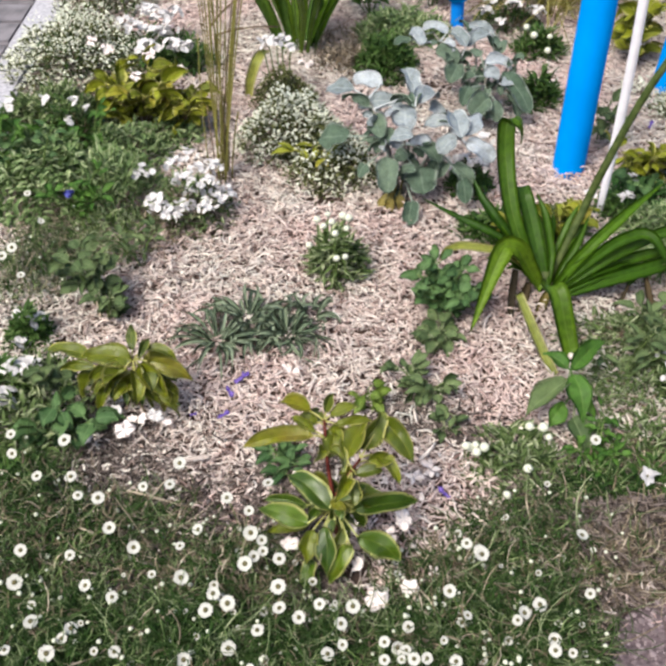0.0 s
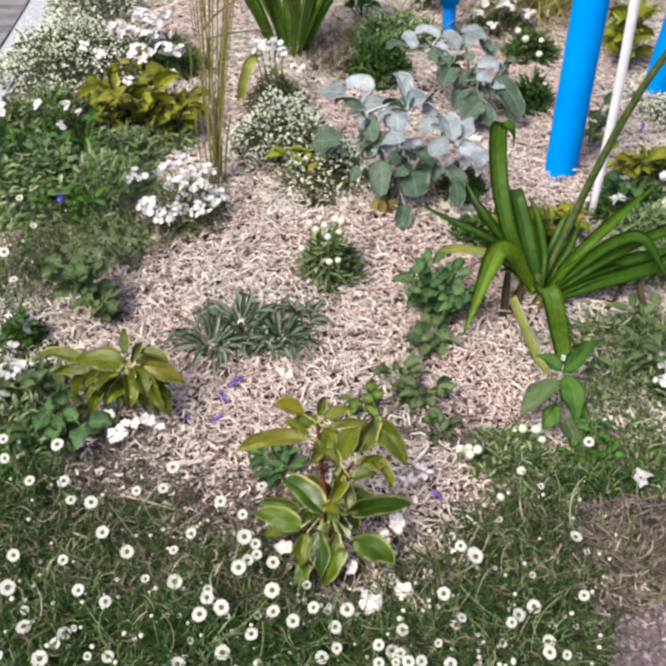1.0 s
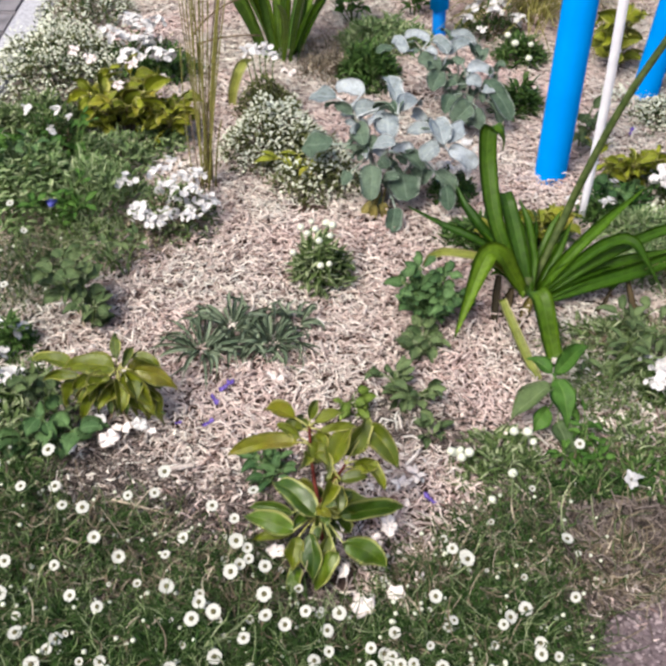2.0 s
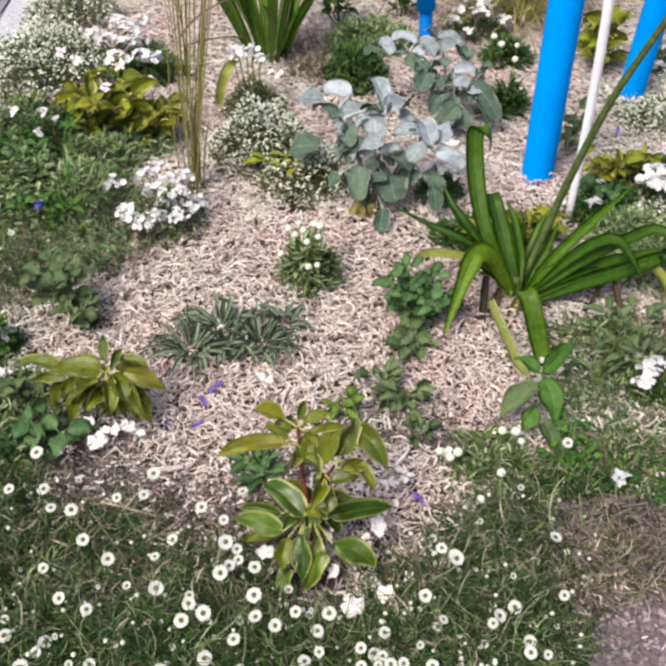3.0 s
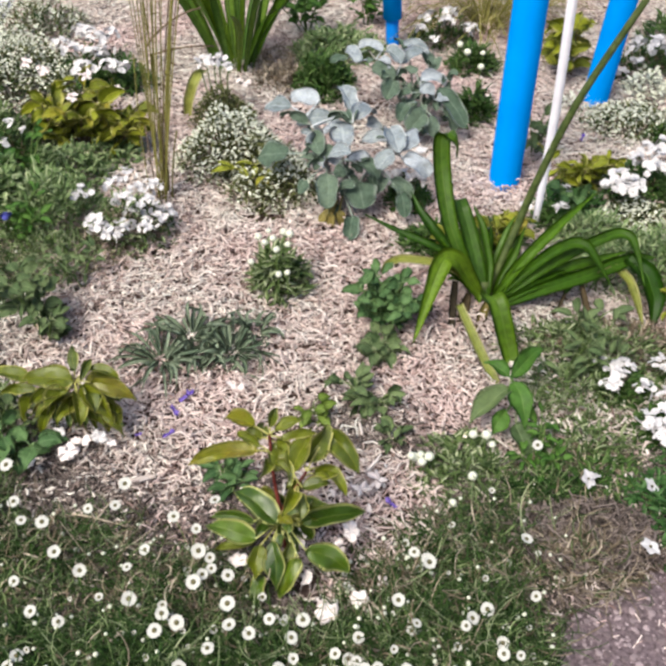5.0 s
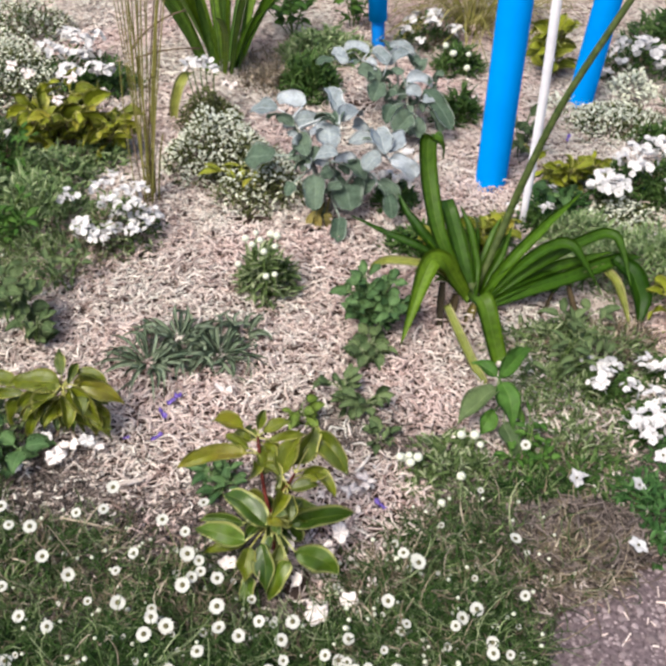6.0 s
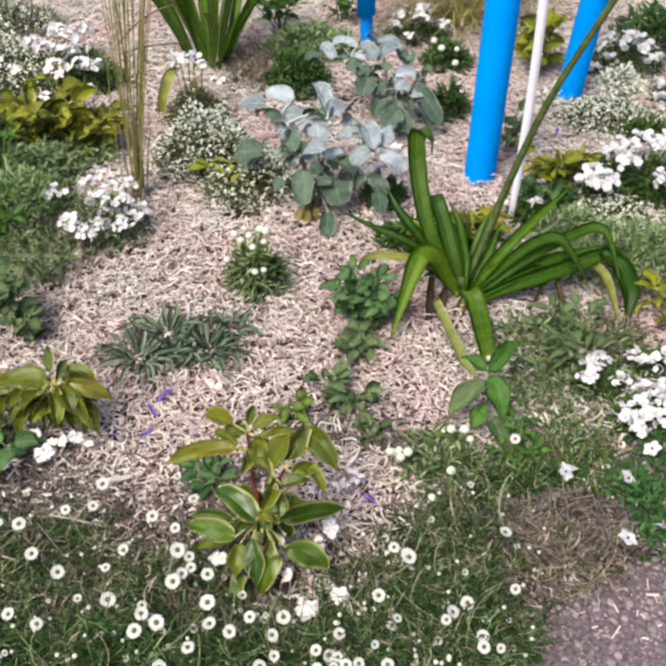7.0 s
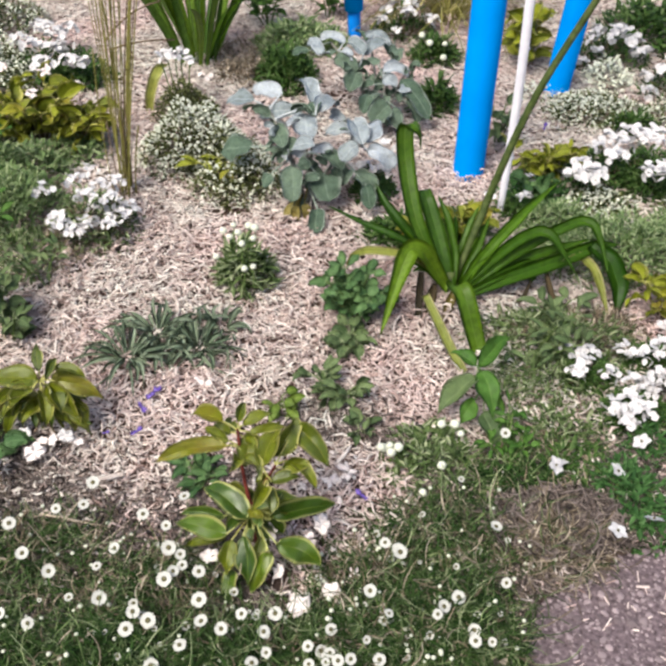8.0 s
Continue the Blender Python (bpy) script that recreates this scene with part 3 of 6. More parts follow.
# ---- posts ----
def post(name, x, y, r, height, material, label, lean=0.0, z0=-0.02):
    root = thing(name, x, y, label, "post", "blue posts")
    geo = Geo()
    n = 14
    z = np.concatenate(([z0, z0 + 0.004], np.linspace(0.03, height - 0.006, n), [height]))
    sp = np.stack((x + lean * z, np.full(len(z), y), z), -1)
    rad = np.full(len(z), r)
    rad[0], rad[-1] = r * 0.96, r * 0.93
    th = np.linspace(0, 2 * np.pi, 40, endpoint=False)
    v = sp[:, None, :] + rad[:, None, None] * np.stack((np.cos(th), np.sin(th), np.zeros(40)), -1)[None]
    f = [(i * 40 + j, i * 40 + (j + 1) % 40, (i + 1) * 40 + (j + 1) % 40, (i + 1) * 40 + j) for i in range(len(z) - 1) for j in range(40)]
    f += [tuple(range(39, -1, -1)), tuple((len(z) - 1) * 40 + j for j in range(40))]
    geo.add(v.reshape(-1, 3), f)
    part("shaft", geo, material, root)
    return root


def build_posts():
    post("blue_post", 0.652, 2.17, 0.0435, 1.5, "blue", "bright blue smooth round post standing in the mulch", -0.01)
    post("blue_post", 1.045, 2.645, 0.0415, 1.5, "blue", "bright blue smooth round post behind the others", 0.07)
    c = post("blue_post", 0.438, 3.094, 0.023, 1.4, "deep_blue", "slim dark blue post with a brighter blue sleeve", -0.06)
    geo = Geo()
    tube(geo, [(0.438 - 0.06 * z, 3.094, z) for z in np.linspace(0.116, 1.3, 6)], 0.033, 0.033, 28)
    part("sleeve", geo, "blue", c, "bright blue sleeve")
    rod = thing("white_stake", 0.688, 1.947, "thin white wooden stake pushed into the bed", "stake")
    geo = Geo()
    z = np.linspace(-0.03, 1.25, 26)
    sp = np.stack((0.688 - 0.020 * z + 0.004 * np.sin(z * 6), 1.947 + 0.003 * np.sin(z * 9), z), -1)
    tube(geo, sp, np.interp(z, (0, 0.2, 1.2), (0.0085, 0.0115, 0.0125)), 0, 10)
    part("stick", geo, "white_rod", rod)
    for zz in (0.18, 0.34, 0.47):
        geo = Geo()
        ball(geo, (0.690 - 0.022 * zz + 0.011, 1.95, zz), 0.006, 4, 7, 0.8)
        part("knot", geo, "white_rod", rod)


# ---- plants ----
def hydrangea_a():
    root = thing("hydrangea", 0.004, 0.945, "young hydrangea with red stem and pale-edged yellow-green leaves", "shrub", "hydrangeas")
    geo = Geo()
    tube(geo, bezier((0.004, 0.945, -0.02), (0.01, 0.935, 0.07), (0.001, 0.945, 0.13), 8), 0.0038, 0.0034, 8)
    tube(geo, bezier((0.001, 0.945, 0.13), (-0.012, 0.965, 0.19), (-0.014, 1.014, 0.245), 10), 0.0036, 0.0026, 8)
    tube(geo, bezier((0.001, 0.942, 0.125), (0.012, 0.935, 0.17), (0.045, 0.965, 0.205), 8), 0.0031, 0.0022, 8)
    part("stem", geo, "red_stem", root, "thin red stem")
    up = ((-0.014, 1.012, 0.243), (-0.013, 0.99, 0.225), (0.03, 0.952, 0.195), (0.045, 0.965, 0.205))
    low = ((0.001, 0.945, 0.13), (0.003, 0.942, 0.11))
    rowed_leaves(root, HYD_UP, "ovate", "hydrangea", up, 0.0013, fold=0.75, wave=0.15)
    rowed_leaves(root, HYD_LOW, "ovate", ("hydrangea_green", "hydrangea_green", "hydrangea_green", "hydrangea"), low, 0.0013, fold=0.7, wave=0.16)
    rng = np.random.default_rng(44)
    for k in range(30):
        p = np.array(low[k % 2]) if k < 20 else np.array(up[k % 4]) - UP * 0.01
        a, el = rng.uniform(0, 6.28), rng.uniform(-0.9, 0.1)
        d = np.array((math.cos(a) * math.cos(el), math.sin(a) * math.cos(el), math.sin(el)))
        ln = rng.uniform(0.035, 0.062)
        leaf_to(root, "leaf", p + d * 0.012, p + d * (0.012 + ln), ln * 0.5, 0.006, "ovate", "hydrangea_green" if k < 20 else "hydrangea", p, 0.0013, n=10, wave=0.15, fold=0.8, loose=0.6, bend=0.2)


def hydrangea_b():
    root = thing("hydrangea", -0.39, 1.265, "young hydrangea with drooping yellow-green leaves", "shrub", "hydrangeas")
    geo = Geo()
    tube(geo, bezier((-0.39, 1.265, -0.02), (-0.392, 1.255, 0.08), (-0.385, 1.263, 0.15), 8), 0.005, 0.0035, 8)
    for a, b in (((-0.392, 1.26, 0.06), (-0.40, 1.20, 0.07)), ((-0.39, 1.26, 0.05), (-0.365, 1.205, 0.06))):
        tube(geo, bezier(a, (a[0], a[1] - 0.03, a[2] + 0.02), b, 6), 0.0018, 0.0014, 6)
    part("stem", geo, "brown_stem", root)
    rowed_leaves(root, HYD_B, "ovate", "hydrangea", ((-0.386, 1.262, 0.145), (-0.389, 1.258, 0.11), (-0.391, 1.256, 0.08)), 0.0015, fold=0.65, wave=0.14)
    rng = np.random.default_rng(45)
    for k in range(20):
        p = np.array((-0.388, 1.262, 0.09 + 0.02 * (k % 3)))
        a = math.radians(-200 + 220 * (k + 0.5) / 20) + rng.normal(0, 0.2)
        d = np.array((math.cos(a), 0.75 * math.sin(a), 0))
        ln = rng.uniform(0.045, 0.075)
        leaf_to(root, "leaf", p + d * 0.02, p + d * (0.025 + ln) - UP * rng.uniform(0.01, 0.05), ln * 0.5, 0.012, "ovate", "hydrangea" if k % 3 else "hydrangea_green", p, 0.0014, n=10, wave=0.15, fold=0.8, loose=0.6, bend=0.22)


def bushy(name, x, y, r, h, count, leaf, width, material, seed, label, category, group="", shape="ovate", stem="brown_stem", droop=0.05, squash=1.0, wave=0.06, fold=0.25, loose=0.35, bend=0.09):
    """A small bush of single leaves on a few stems."""
    rng = np.random.default_rng(seed)
    root = thing(name, x, y, label, category, group)
    tips = []
    for k in range(max(3, count // 7)):
        a = rng.uniform(0, 6.28)
        rr = r * 0.75 * rng.uniform(0.15, 1) ** 0.6
        top = np.array((x + rr * math.cos(a), y + squash * rr * math.sin(a), h * rng.uniform(0.6, 1.0)))
        sp = bezier((x + rng.normal(0, 0.006), y + rng.normal(0, 0.006), -0.015), ((x + top[0]) / 2, (y + top[1]) / 2, top[2] * 0.75), top, 7)
        geo = Geo()
        tube(geo, sp, 0.0028, 0.0014, 5)
        part("stem", geo, stem, root)
        tips.append(sp)
    for k in range(count):
        sp = tips[k % len(tips)]
        i = rng.integers(2, 7)
        p = sp[i]
        a = rng.uniform(0, 6.28)
        ln = leaf * rng.uniform(0.65, 1.15)
        el = rng.uniform(-0.35, 0.6)
        b = p + 0.012 * np.array((math.cos(a), math.sin(a), 0.3))
        t = b + ln * np.array((math.cos(a) * math.cos(el), math.sin(a) * math.cos(el), math.sin(el)))
        t[2] = max(t[2], 0.012)
        leaf_to(root, "leaf", b, t, width * rng.uniform(0.8, 1.15), ln * (0.10 + droop), shape, material, p, 0.001, n=8, wave=wave, fold=fold, loose=loose, bend=bend)
    return root


def agapanthus_main():
    root = thing("agapanthus", 0.49, 1.64, "large agapanthus clump with broad arching glossy green strap leaves", "plant", "agapanthus")
    geo = Geo()
    tube(geo, [(0.49, 1.645, -0.02), (0.49, 1.645, 0.03), (0.49, 1.65, 0.06)], 0.024, 0.012, 10)
    part("crown", geo, "stalk", root, "short dark green crown")
    for pts, w, mat, shape in BENT:
        bent_leaf(root, pts, w, mat, shape, fold=0.16 if shape == "cut" else 0.55)
    # the tall leaf with its tip curled over
    geo = Geo()
    fine = smooth_line(CURLED, 40, 2)
    s = np.linspace(0, 1, 40)[:, None]
    turn = np.clip((s - 0.60) / 0.25, 0, 1)
    blade(geo, fine, 0.041, "strap", 0.2, 0.002, wave=0.004, across=(1 - turn) * np.array((1.0, 0.1, 0.1)) + turn * np.array((0.5, 0.85, 0.0)))
    part("leaf", geo, "agapanthus_bright", root)
    rng = np.random.default_rng(21)
    for k in range(16):
        a = rng.uniform(-0.3, 3.4)
        ln = rng.uniform(0.10, 0.24)
        b = np.array((0.49 + 0.025 * math.cos(a), 1.66 + 0.02 * math.sin(a), 0.02))
        t = b + ln * np.array((0.6 * math.cos(a), 0.6 * math.sin(a), rng.uniform(0.3, 0.8)))
        leaf_to(root, "leaf", b, t, rng.uniform(0.014, 0.022), 0.02, "strap", "agapanthus", None, n=16, fold=0.5, wave=0.006, thick=0.002, loose=0.2, bend=0.08)
    # bare flower stalk
    geo = Geo()
    fine = smooth_line([(0.505, 1.655, 0.02), (0.581, 1.745, 0.174), (0.593, 1.745, 0.231), (0.612, 1.745, 0.303), (0.632, 1.745, 0.381), (0.667, 1.745, 0.489), (0.75, 1.755, 0.657), (0.8, 1.761, 0.758)], 32, 4)
    tube(geo, fine, 0.0098, 0.0072, 12)
    part("flower_stalk", geo, "stalk", root, "bare dark green flower stalk")


def agapanthus(x, y, count, length, width, seed, label, lean=(0, 0), rise=(0.5, 1.25), foot=0.02):
    rng = np.random.default_rng(seed)
    root = thing("agapanthus", x, y, label, "plant", "agapanthus")
    for k in range(count):
        a = 2 * np.pi * (k + rng.uniform(-0.3, 0.3)) / count
        ln = length * rng.uniform(0.75, 1.1)
        el = rng.uniform(*rise)
        q = foot * rng.uniform(0.3, 1)
        b = np.array((x + q * math.cos(a), y + q * math.sin(a), 0.0))
        t = b + ln * np.array((math.cos(a) * math.cos(el) + lean[0], math.sin(a) * math.cos(el) + lean[1], math.sin(el)))
        leaf_to(root, "leaf", b, t, width * rng.uniform(0.8, 1.1), 0.05, "strap", "agapanthus_bright" if k % 3 == 0 else "agapanthus_lit", None, n=18, fold=0.16, wave=0.006, thick=0.002, loose=0.35, bend=0.12)
    return root


def silver_plant(x, y, tops, leaves, low, old, seed, extra, label):
    """Branching grey stems, felted leaves at their tops and larger greener ones below."""
    rng = np.random.default_rng(seed)
    root = thing("silver_plant", x, y, label, "plant", "silver plants")
    nodes = []
    for p in tops:
        sp = bezier((x, y, -0.02), (0.6 * x + 0.4 * p[0], 0.6 * y + 0.4 * p[1], p[2] * 0.7), p, 9)
        geo = Geo()
        tube(geo, sp, 0.005, 0.003, 7)
        part("stem", geo, "grey_stem", root)
        nodes += [tuple(q) for q in sp[2:]]
    rowed_leaves(root, leaves, "oval", "silver", nodes, 0.002, fold=0.4, wave=0.10)
    rowed_leaves(root, low, "oval", "silver_low", nodes, 0.002, fold=0.3, wave=0.08)
    rowed_leaves(root, old, "oval", "yellowed", nodes, 0.002, fold=0.4, wave=0.10)
    for k in range(extra):
        p = np.array(nodes[rng.integers(0, len(nodes))])
        a, el = rng.uniform(0, 6.28), rng.uniform(-0.5, 0.6)
        d = np.array((math.cos(a) * math.cos(el), math.sin(a) * math.cos(el), math.sin(el)))
        ln = rng.uniform(0.03, 0.058)
        leaf_to(root, "leaf", p + d * 0.012, p + d * (0.012 + ln), ln * 0.55, 0.010, "oval", "silver" if p[2] > 0.15 and k % 2 else "silver_low", p, 0.0016, n=9, wave=0.10, fold=0.5, loose=0.6)


def lavender(x, y, r, count, seed):
    rng = np.random.default_rng(seed)
    root = thing("grey_leaf_tuft", x, y, "low tuft of narrow grey-green arching leaves on the mulch", "plant", "grey tufts")
    for k in range(count):
        a = 2 * np.pi * (k * 0.381966) + rng.uniform(-0.35, 0.35)
        ln = r * rng.uniform(0.40, 0.98)
        young = k % 4 == 0
        b = np.array((x + 0.014 * math.cos(a), y + 0.014 * math.sin(a), rng.uniform(0.012, 0.03)))
        t = b + ln * np.array((math.cos(a), math.sin(a), 0)) * (0.5 if young else 0.85)
        t[2] = rng.uniform(0.04, 0.075) if young else rng.uniform(0.012, 0.035)
        leaf_to(root, "leaf", b, t, rng.uniform(0.0065, 0.0115), ln * rng.uniform(0.08, 0.30), "lance", "lavender", None, n=12, wave=0.08, columns=2, thick=0.0009, bend=0.45, loose=0.7, fold=0.5)
    return root


def five_petals(name, r, material, petals=5, gap=0.92, cup=0.18):
    geo = Geo()
    for k in range(petals):
        a = 2 * np.pi * k / petals
        d = np.array((math.cos(a), math.sin(a), 0))
        sp = bezier(d * r * 0.08, d * r * 0.5 + UP * r * cup, d * r + UP * r * cup * 0.6, 5)
        blade(geo, sp, 2 * r * math.sin(np.pi / petals) * gap, "round", 0.05, 0.0, (0, 0, 1), columns=2)
    return geo.mesh(name, MAT[material])


def daisy_meshes():
    out = []
    for k, (rays, cup) in enumerate(((30, 0.04), (28, 0.14), (32, -0.05), (24, 0.22))):
        geo = Geo()
        for i in range(rays):
            a = 2 * np.pi * i / rays + RNG.uniform(-0.06, 0.06)
            d = np.array((math.cos(a), math.sin(a), 0))
            r = RNG.uniform(0.92, 1.04)
            sp = np.array((d * 0.28, d * 0.65 * r + UP * cup, d * r + UP * cup * 1.2 + UP * RNG.uniform(-0.05, 0.05)))
            blade(geo, sp, 0.23, "cut", 0.0, 0.0, (0, 0, 1), columns=2)
        ring = geo.mesh("flower_head", MAT["daisy"])
        disc = Geo()
        ball(disc, (0, 0, 0.02), 0.52 if k == 3 else 0.37, 5, 10, 0.3 if k == 3 else 0.4)
        out.append((ring, disc.mesh("disc", MAT["daisy_disc"])))
    return out


DAISY = daisy_meshes()
bud_geo = Geo()
ball(bud_geo, (0, 0, 0), 1.0, 4, 7)
BUD = bud_geo.mesh("bud", MAT["cream"])


def daisy_plant(x, y, rx, ry, height, leaves, flowers, extra, seed, dry=0.2, label=""):
    """A wiry mat of daisy stems with its flowers; flowers are known places, extra are strewn."""
    rng = np.random.default_rng(seed)
    root = thing("daisy_plant", x, y, label or "sprawling fleabane daisy mat with small white flowers", "plant", "daisy plants")
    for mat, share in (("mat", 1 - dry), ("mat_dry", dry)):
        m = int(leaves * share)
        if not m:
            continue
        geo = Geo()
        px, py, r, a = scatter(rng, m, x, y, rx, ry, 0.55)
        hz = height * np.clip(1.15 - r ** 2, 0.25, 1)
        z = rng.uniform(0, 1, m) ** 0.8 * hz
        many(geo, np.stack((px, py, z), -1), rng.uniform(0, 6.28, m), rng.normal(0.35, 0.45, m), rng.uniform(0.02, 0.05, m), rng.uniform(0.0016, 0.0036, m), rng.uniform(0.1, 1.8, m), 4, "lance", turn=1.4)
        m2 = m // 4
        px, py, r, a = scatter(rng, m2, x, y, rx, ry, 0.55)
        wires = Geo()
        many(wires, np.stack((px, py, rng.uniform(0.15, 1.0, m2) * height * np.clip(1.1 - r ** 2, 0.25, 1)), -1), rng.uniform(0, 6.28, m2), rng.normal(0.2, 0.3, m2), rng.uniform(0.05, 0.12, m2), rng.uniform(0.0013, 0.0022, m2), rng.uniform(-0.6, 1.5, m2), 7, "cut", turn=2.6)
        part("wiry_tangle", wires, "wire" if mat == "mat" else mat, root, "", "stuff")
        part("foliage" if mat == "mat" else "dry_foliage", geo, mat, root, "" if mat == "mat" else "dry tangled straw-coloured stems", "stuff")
    spots = [(p, q, 1.0 - 0.2 * (q < 0.745 and p > 0.0)) for p, q in flowers]
    px, py, r, a = scatter(rng, extra, x, y, rx, ry, 0.6)
    spots += [(p, q, rng.choice((0.42, 0.55, 0.68))) for p, q in zip(px, py)]
    stems = Geo()
    for p, q, size in spots:
        z = 0.096 + rng.uniform(-0.008, 0.012) if size > 0.75 else height * rng.uniform(0.5, 1.0)
        r = 0.0116 * size * rng.uniform(0.68, 1.1)
        tilt = Euler((rng.normal(0.38, 0.2), rng.normal(0, 0.18), 0)).to_matrix() @ Euler((0, 0, rng.uniform(0, 6.28))).to_matrix()
        tilt = tilt.to_euler()
        ring, disc = DAISY[rng.integers(0, 3) if size > 0.75 else 3]
        head = placed("flower_head", ring, root, Matrix.LocRotScale((p - x, q - y, z), tilt, (r, r, r)))
        placed("disc", disc, head, Matrix.Identity(4))
        foot = (p + rng.normal(0, 0.03), q + rng.normal(0.01, 0.03), 0.0)
        tube(stems, bezier(foot, (foot[0], foot[1], z * 0.7), (p, q, z), 5), 0.0009, 0.0008, 4)
    px, py, r, a = scatter(rng, int(extra * 2.5) + 8, x, y, rx, ry, 0.6)
    for p, q in zip(px, py):
        z = height * rng.uniform(0.4, 1.1)
        s = rng.uniform(0.0024, 0.0046)
        placed("bud", BUD, root, Matrix.LocRotScale((p - x, q - y, z), None, (s, s, s * 0.8)))
        tube(stems, [(p, q, 0.0), (p, q, z)], 0.0008, 0.0006, 3)
    part("stem_tangle", stems, "green_stem", root, "", "stuff")


def mound(name, x, y, rx, ry, h, count, ln, wd, material, seed, label, category="plant", group="", shape="lance", elev=(0.4, 0.5), droop=(0.1, 0.9), n=4, top=0.9, stems=None, inner=None, shell=0.7):
    """A leafy hummock of many small leaves, denser towards its middle."""
    rng = np.random.default_rng(seed)
    root = thing(name, x, y, label, category, group)
    px, py, r, a = scatter(rng, count, x, y, rx, ry, 0.6)
    lump = np.array([noise.noise((p * 16, q * 16, seed)) for p, q in zip(px, py)])
    hz = h * np.clip(1.05 - r ** 2, 0.08, 1) * (1 + 0.5 * lump)
    z = np.maximum(rng.uniform(0, 1, count) ** shell * hz * top, 0.003)
    geo = Geo()
    out = a + rng.normal(0, 1.1, count)
    many(geo, np.stack((px, py, z), -1), out, rng.normal(elev[0], elev[1], count), rng.uniform(ln[0], ln[1], count), rng.uniform(wd[0], wd[1], count), rng.uniform(droop[0], droop[1], count), n, shape)
    part("foliage", geo, material, root, "", "stuff")
    if inner:
        geo = Geo()
        m = count // 2
        px, py, r, a = scatter(rng, m, x, y, rx * 0.85, ry * 0.85, 0.6)
        many(geo, np.stack((px, py, np.maximum(0.004, rng.uniform(0, 0.75, m) * h * (1 - r ** 2))), -1), rng.uniform(0, 6.28, m), rng.normal(0.3, 0.5, m), rng.uniform(0.012, 0.03, m), rng.uniform(0.004, 0.009, m), rng.uniform(0, 0.8, m), 4, "lance")
        part("inner_foliage", geo, inner, root, "", "stuff")
    st = Geo()
    for k in range(16):
        aa, rr = rng.uniform(0, 6.28), rng.uniform(0.2, 0.85)
        q = (x + rx * rr * math.cos(aa), y + ry * rr * math.sin(aa), h * (1.05 - rr ** 2) * 0.8)
        tube(st, bezier((x + 0.2 * rx * math.cos(aa), y + 0.2 * ry * math.sin(aa), -0.01), (x + 0.4 * rx * math.cos(aa), y + 0.4 * ry * math.sin(aa), q[2] * 0.7), q, 6), 0.0022, 0.001, 5)
    part("stem_tangle", st, stems or "brown_stem", root, "", "stuff")
    return root, rng


VAR = "airy hummock of tiny cream and green variegated leaves"


def variegated(x, y, rx, ry, h, count, seed, inner="dark_leaf", shell=0.45, cream=0.55):
    """An airy hummock of dark twigs and leaves sprinkled with tiny cream ones."""
    root, rng = mound("variegated_plant", x, y, rx, ry, h, int(count * 0.6), (0.013, 0.024), (0.005, 0.009), "variegated", seed, VAR, group="variegated plants", shape="ovate", inner=inner, shell=shell)
    m = int(count * cream)
    px, py, r, a = scatter(rng, m, x, y, rx, ry, 0.6)
    lump = np.array([noise.noise((p * 16, q * 16, seed)) for p, q in zip(px, py)])
    z = np.maximum(rng.uniform(0.25, 1, m) ** 0.35 * h * np.clip(1.08 - r ** 2, 0.1, 1) * (1 + 0.5 * lump), 0.012)
    geo = Geo()
    many(geo, np.stack((px, py, z), -1), rng.uniform(0, 6.28, m), rng.normal(0.3, 0.35, m), rng.uniform(0.009, 0.016, m), rng.uniform(0.005, 0.009, m), rng.uniform(0.0, 0.7, m), 3, "ovate")
    part("pale_foliage", geo, "fleck", root, "tiny cream leaves", "stuff")


PHLOX = [five_petals("flower", 1.0, "petal_white", 5, g, c) for g, c in ((0.98, 0.15), (1.05, 0.30), (0.92, -0.10))]


def phlox(x, y, rx, ry, h, trusses, per, size, seed, label="low plant topped with clusters of white five-petalled flowers", leaf="dark_leaf", group="white phlox", spots=(), inner=None):
    """A leafy hummock under domed heads of flowers; spots are known places of the heads."""
    root, rng = mound("white_phlox", x, y, rx, ry, h, 900, (0.014, 0.03), (0.005, 0.009), leaf, seed, label, "flower", group, "lance", (0.5, 0.5), inner=inner)
    heads = [np.array(p) for p in spots]
    for k in range(trusses):
        a, r = k * 2.4 + rng.uniform(-0.3, 0.3), math.sqrt((k + 0.5) / trusses) * 0.95
        heads.append(np.array((x + rx * r * math.cos(a), y + ry * r * math.sin(a), h * (1.12 - 0.72 * r * r) + rng.uniform(-0.01, 0.012))))
    for c in heads:
        if c[2] > 1.3 * h:
            geo = Geo()
            tube(geo, bezier((0.6 * x + 0.4 * c[0], 0.6 * y + 0.4 * c[1], 0.0), (0.3 * x + 0.7 * c[0], 0.3 * y + 0.7 * c[1], 0.6 * c[2]), c - (0, 0, 0.006), 7), 0.0026, 0.0016, 6)
            part("stalk", geo, "green_stem", root)
        for i in range(per):
            b = i * 2.4 + rng.uniform(-0.3, 0.3)
            d = size * 0.80 * math.sqrt(i)
            s = size * rng.uniform(0.8, 1.2)
            out = 0.9 * math.sqrt(i / per)
            tilt = Euler((0.25 - out * math.sin(b) + rng.normal(0, 0.25), out * math.cos(b) + rng.normal(0, 0.25), rng.uniform(0, 6.28)))
            placed("flower", PHLOX[rng.integers(0, 3)], root, Matrix.LocRotScale((c[0] + d * math.cos(b) - x, c[1] + d * math.sin(b) - y, c[2] - 0.5 * d + rng.normal(0, 0.004)), tilt, (s, s, s)))
    return root


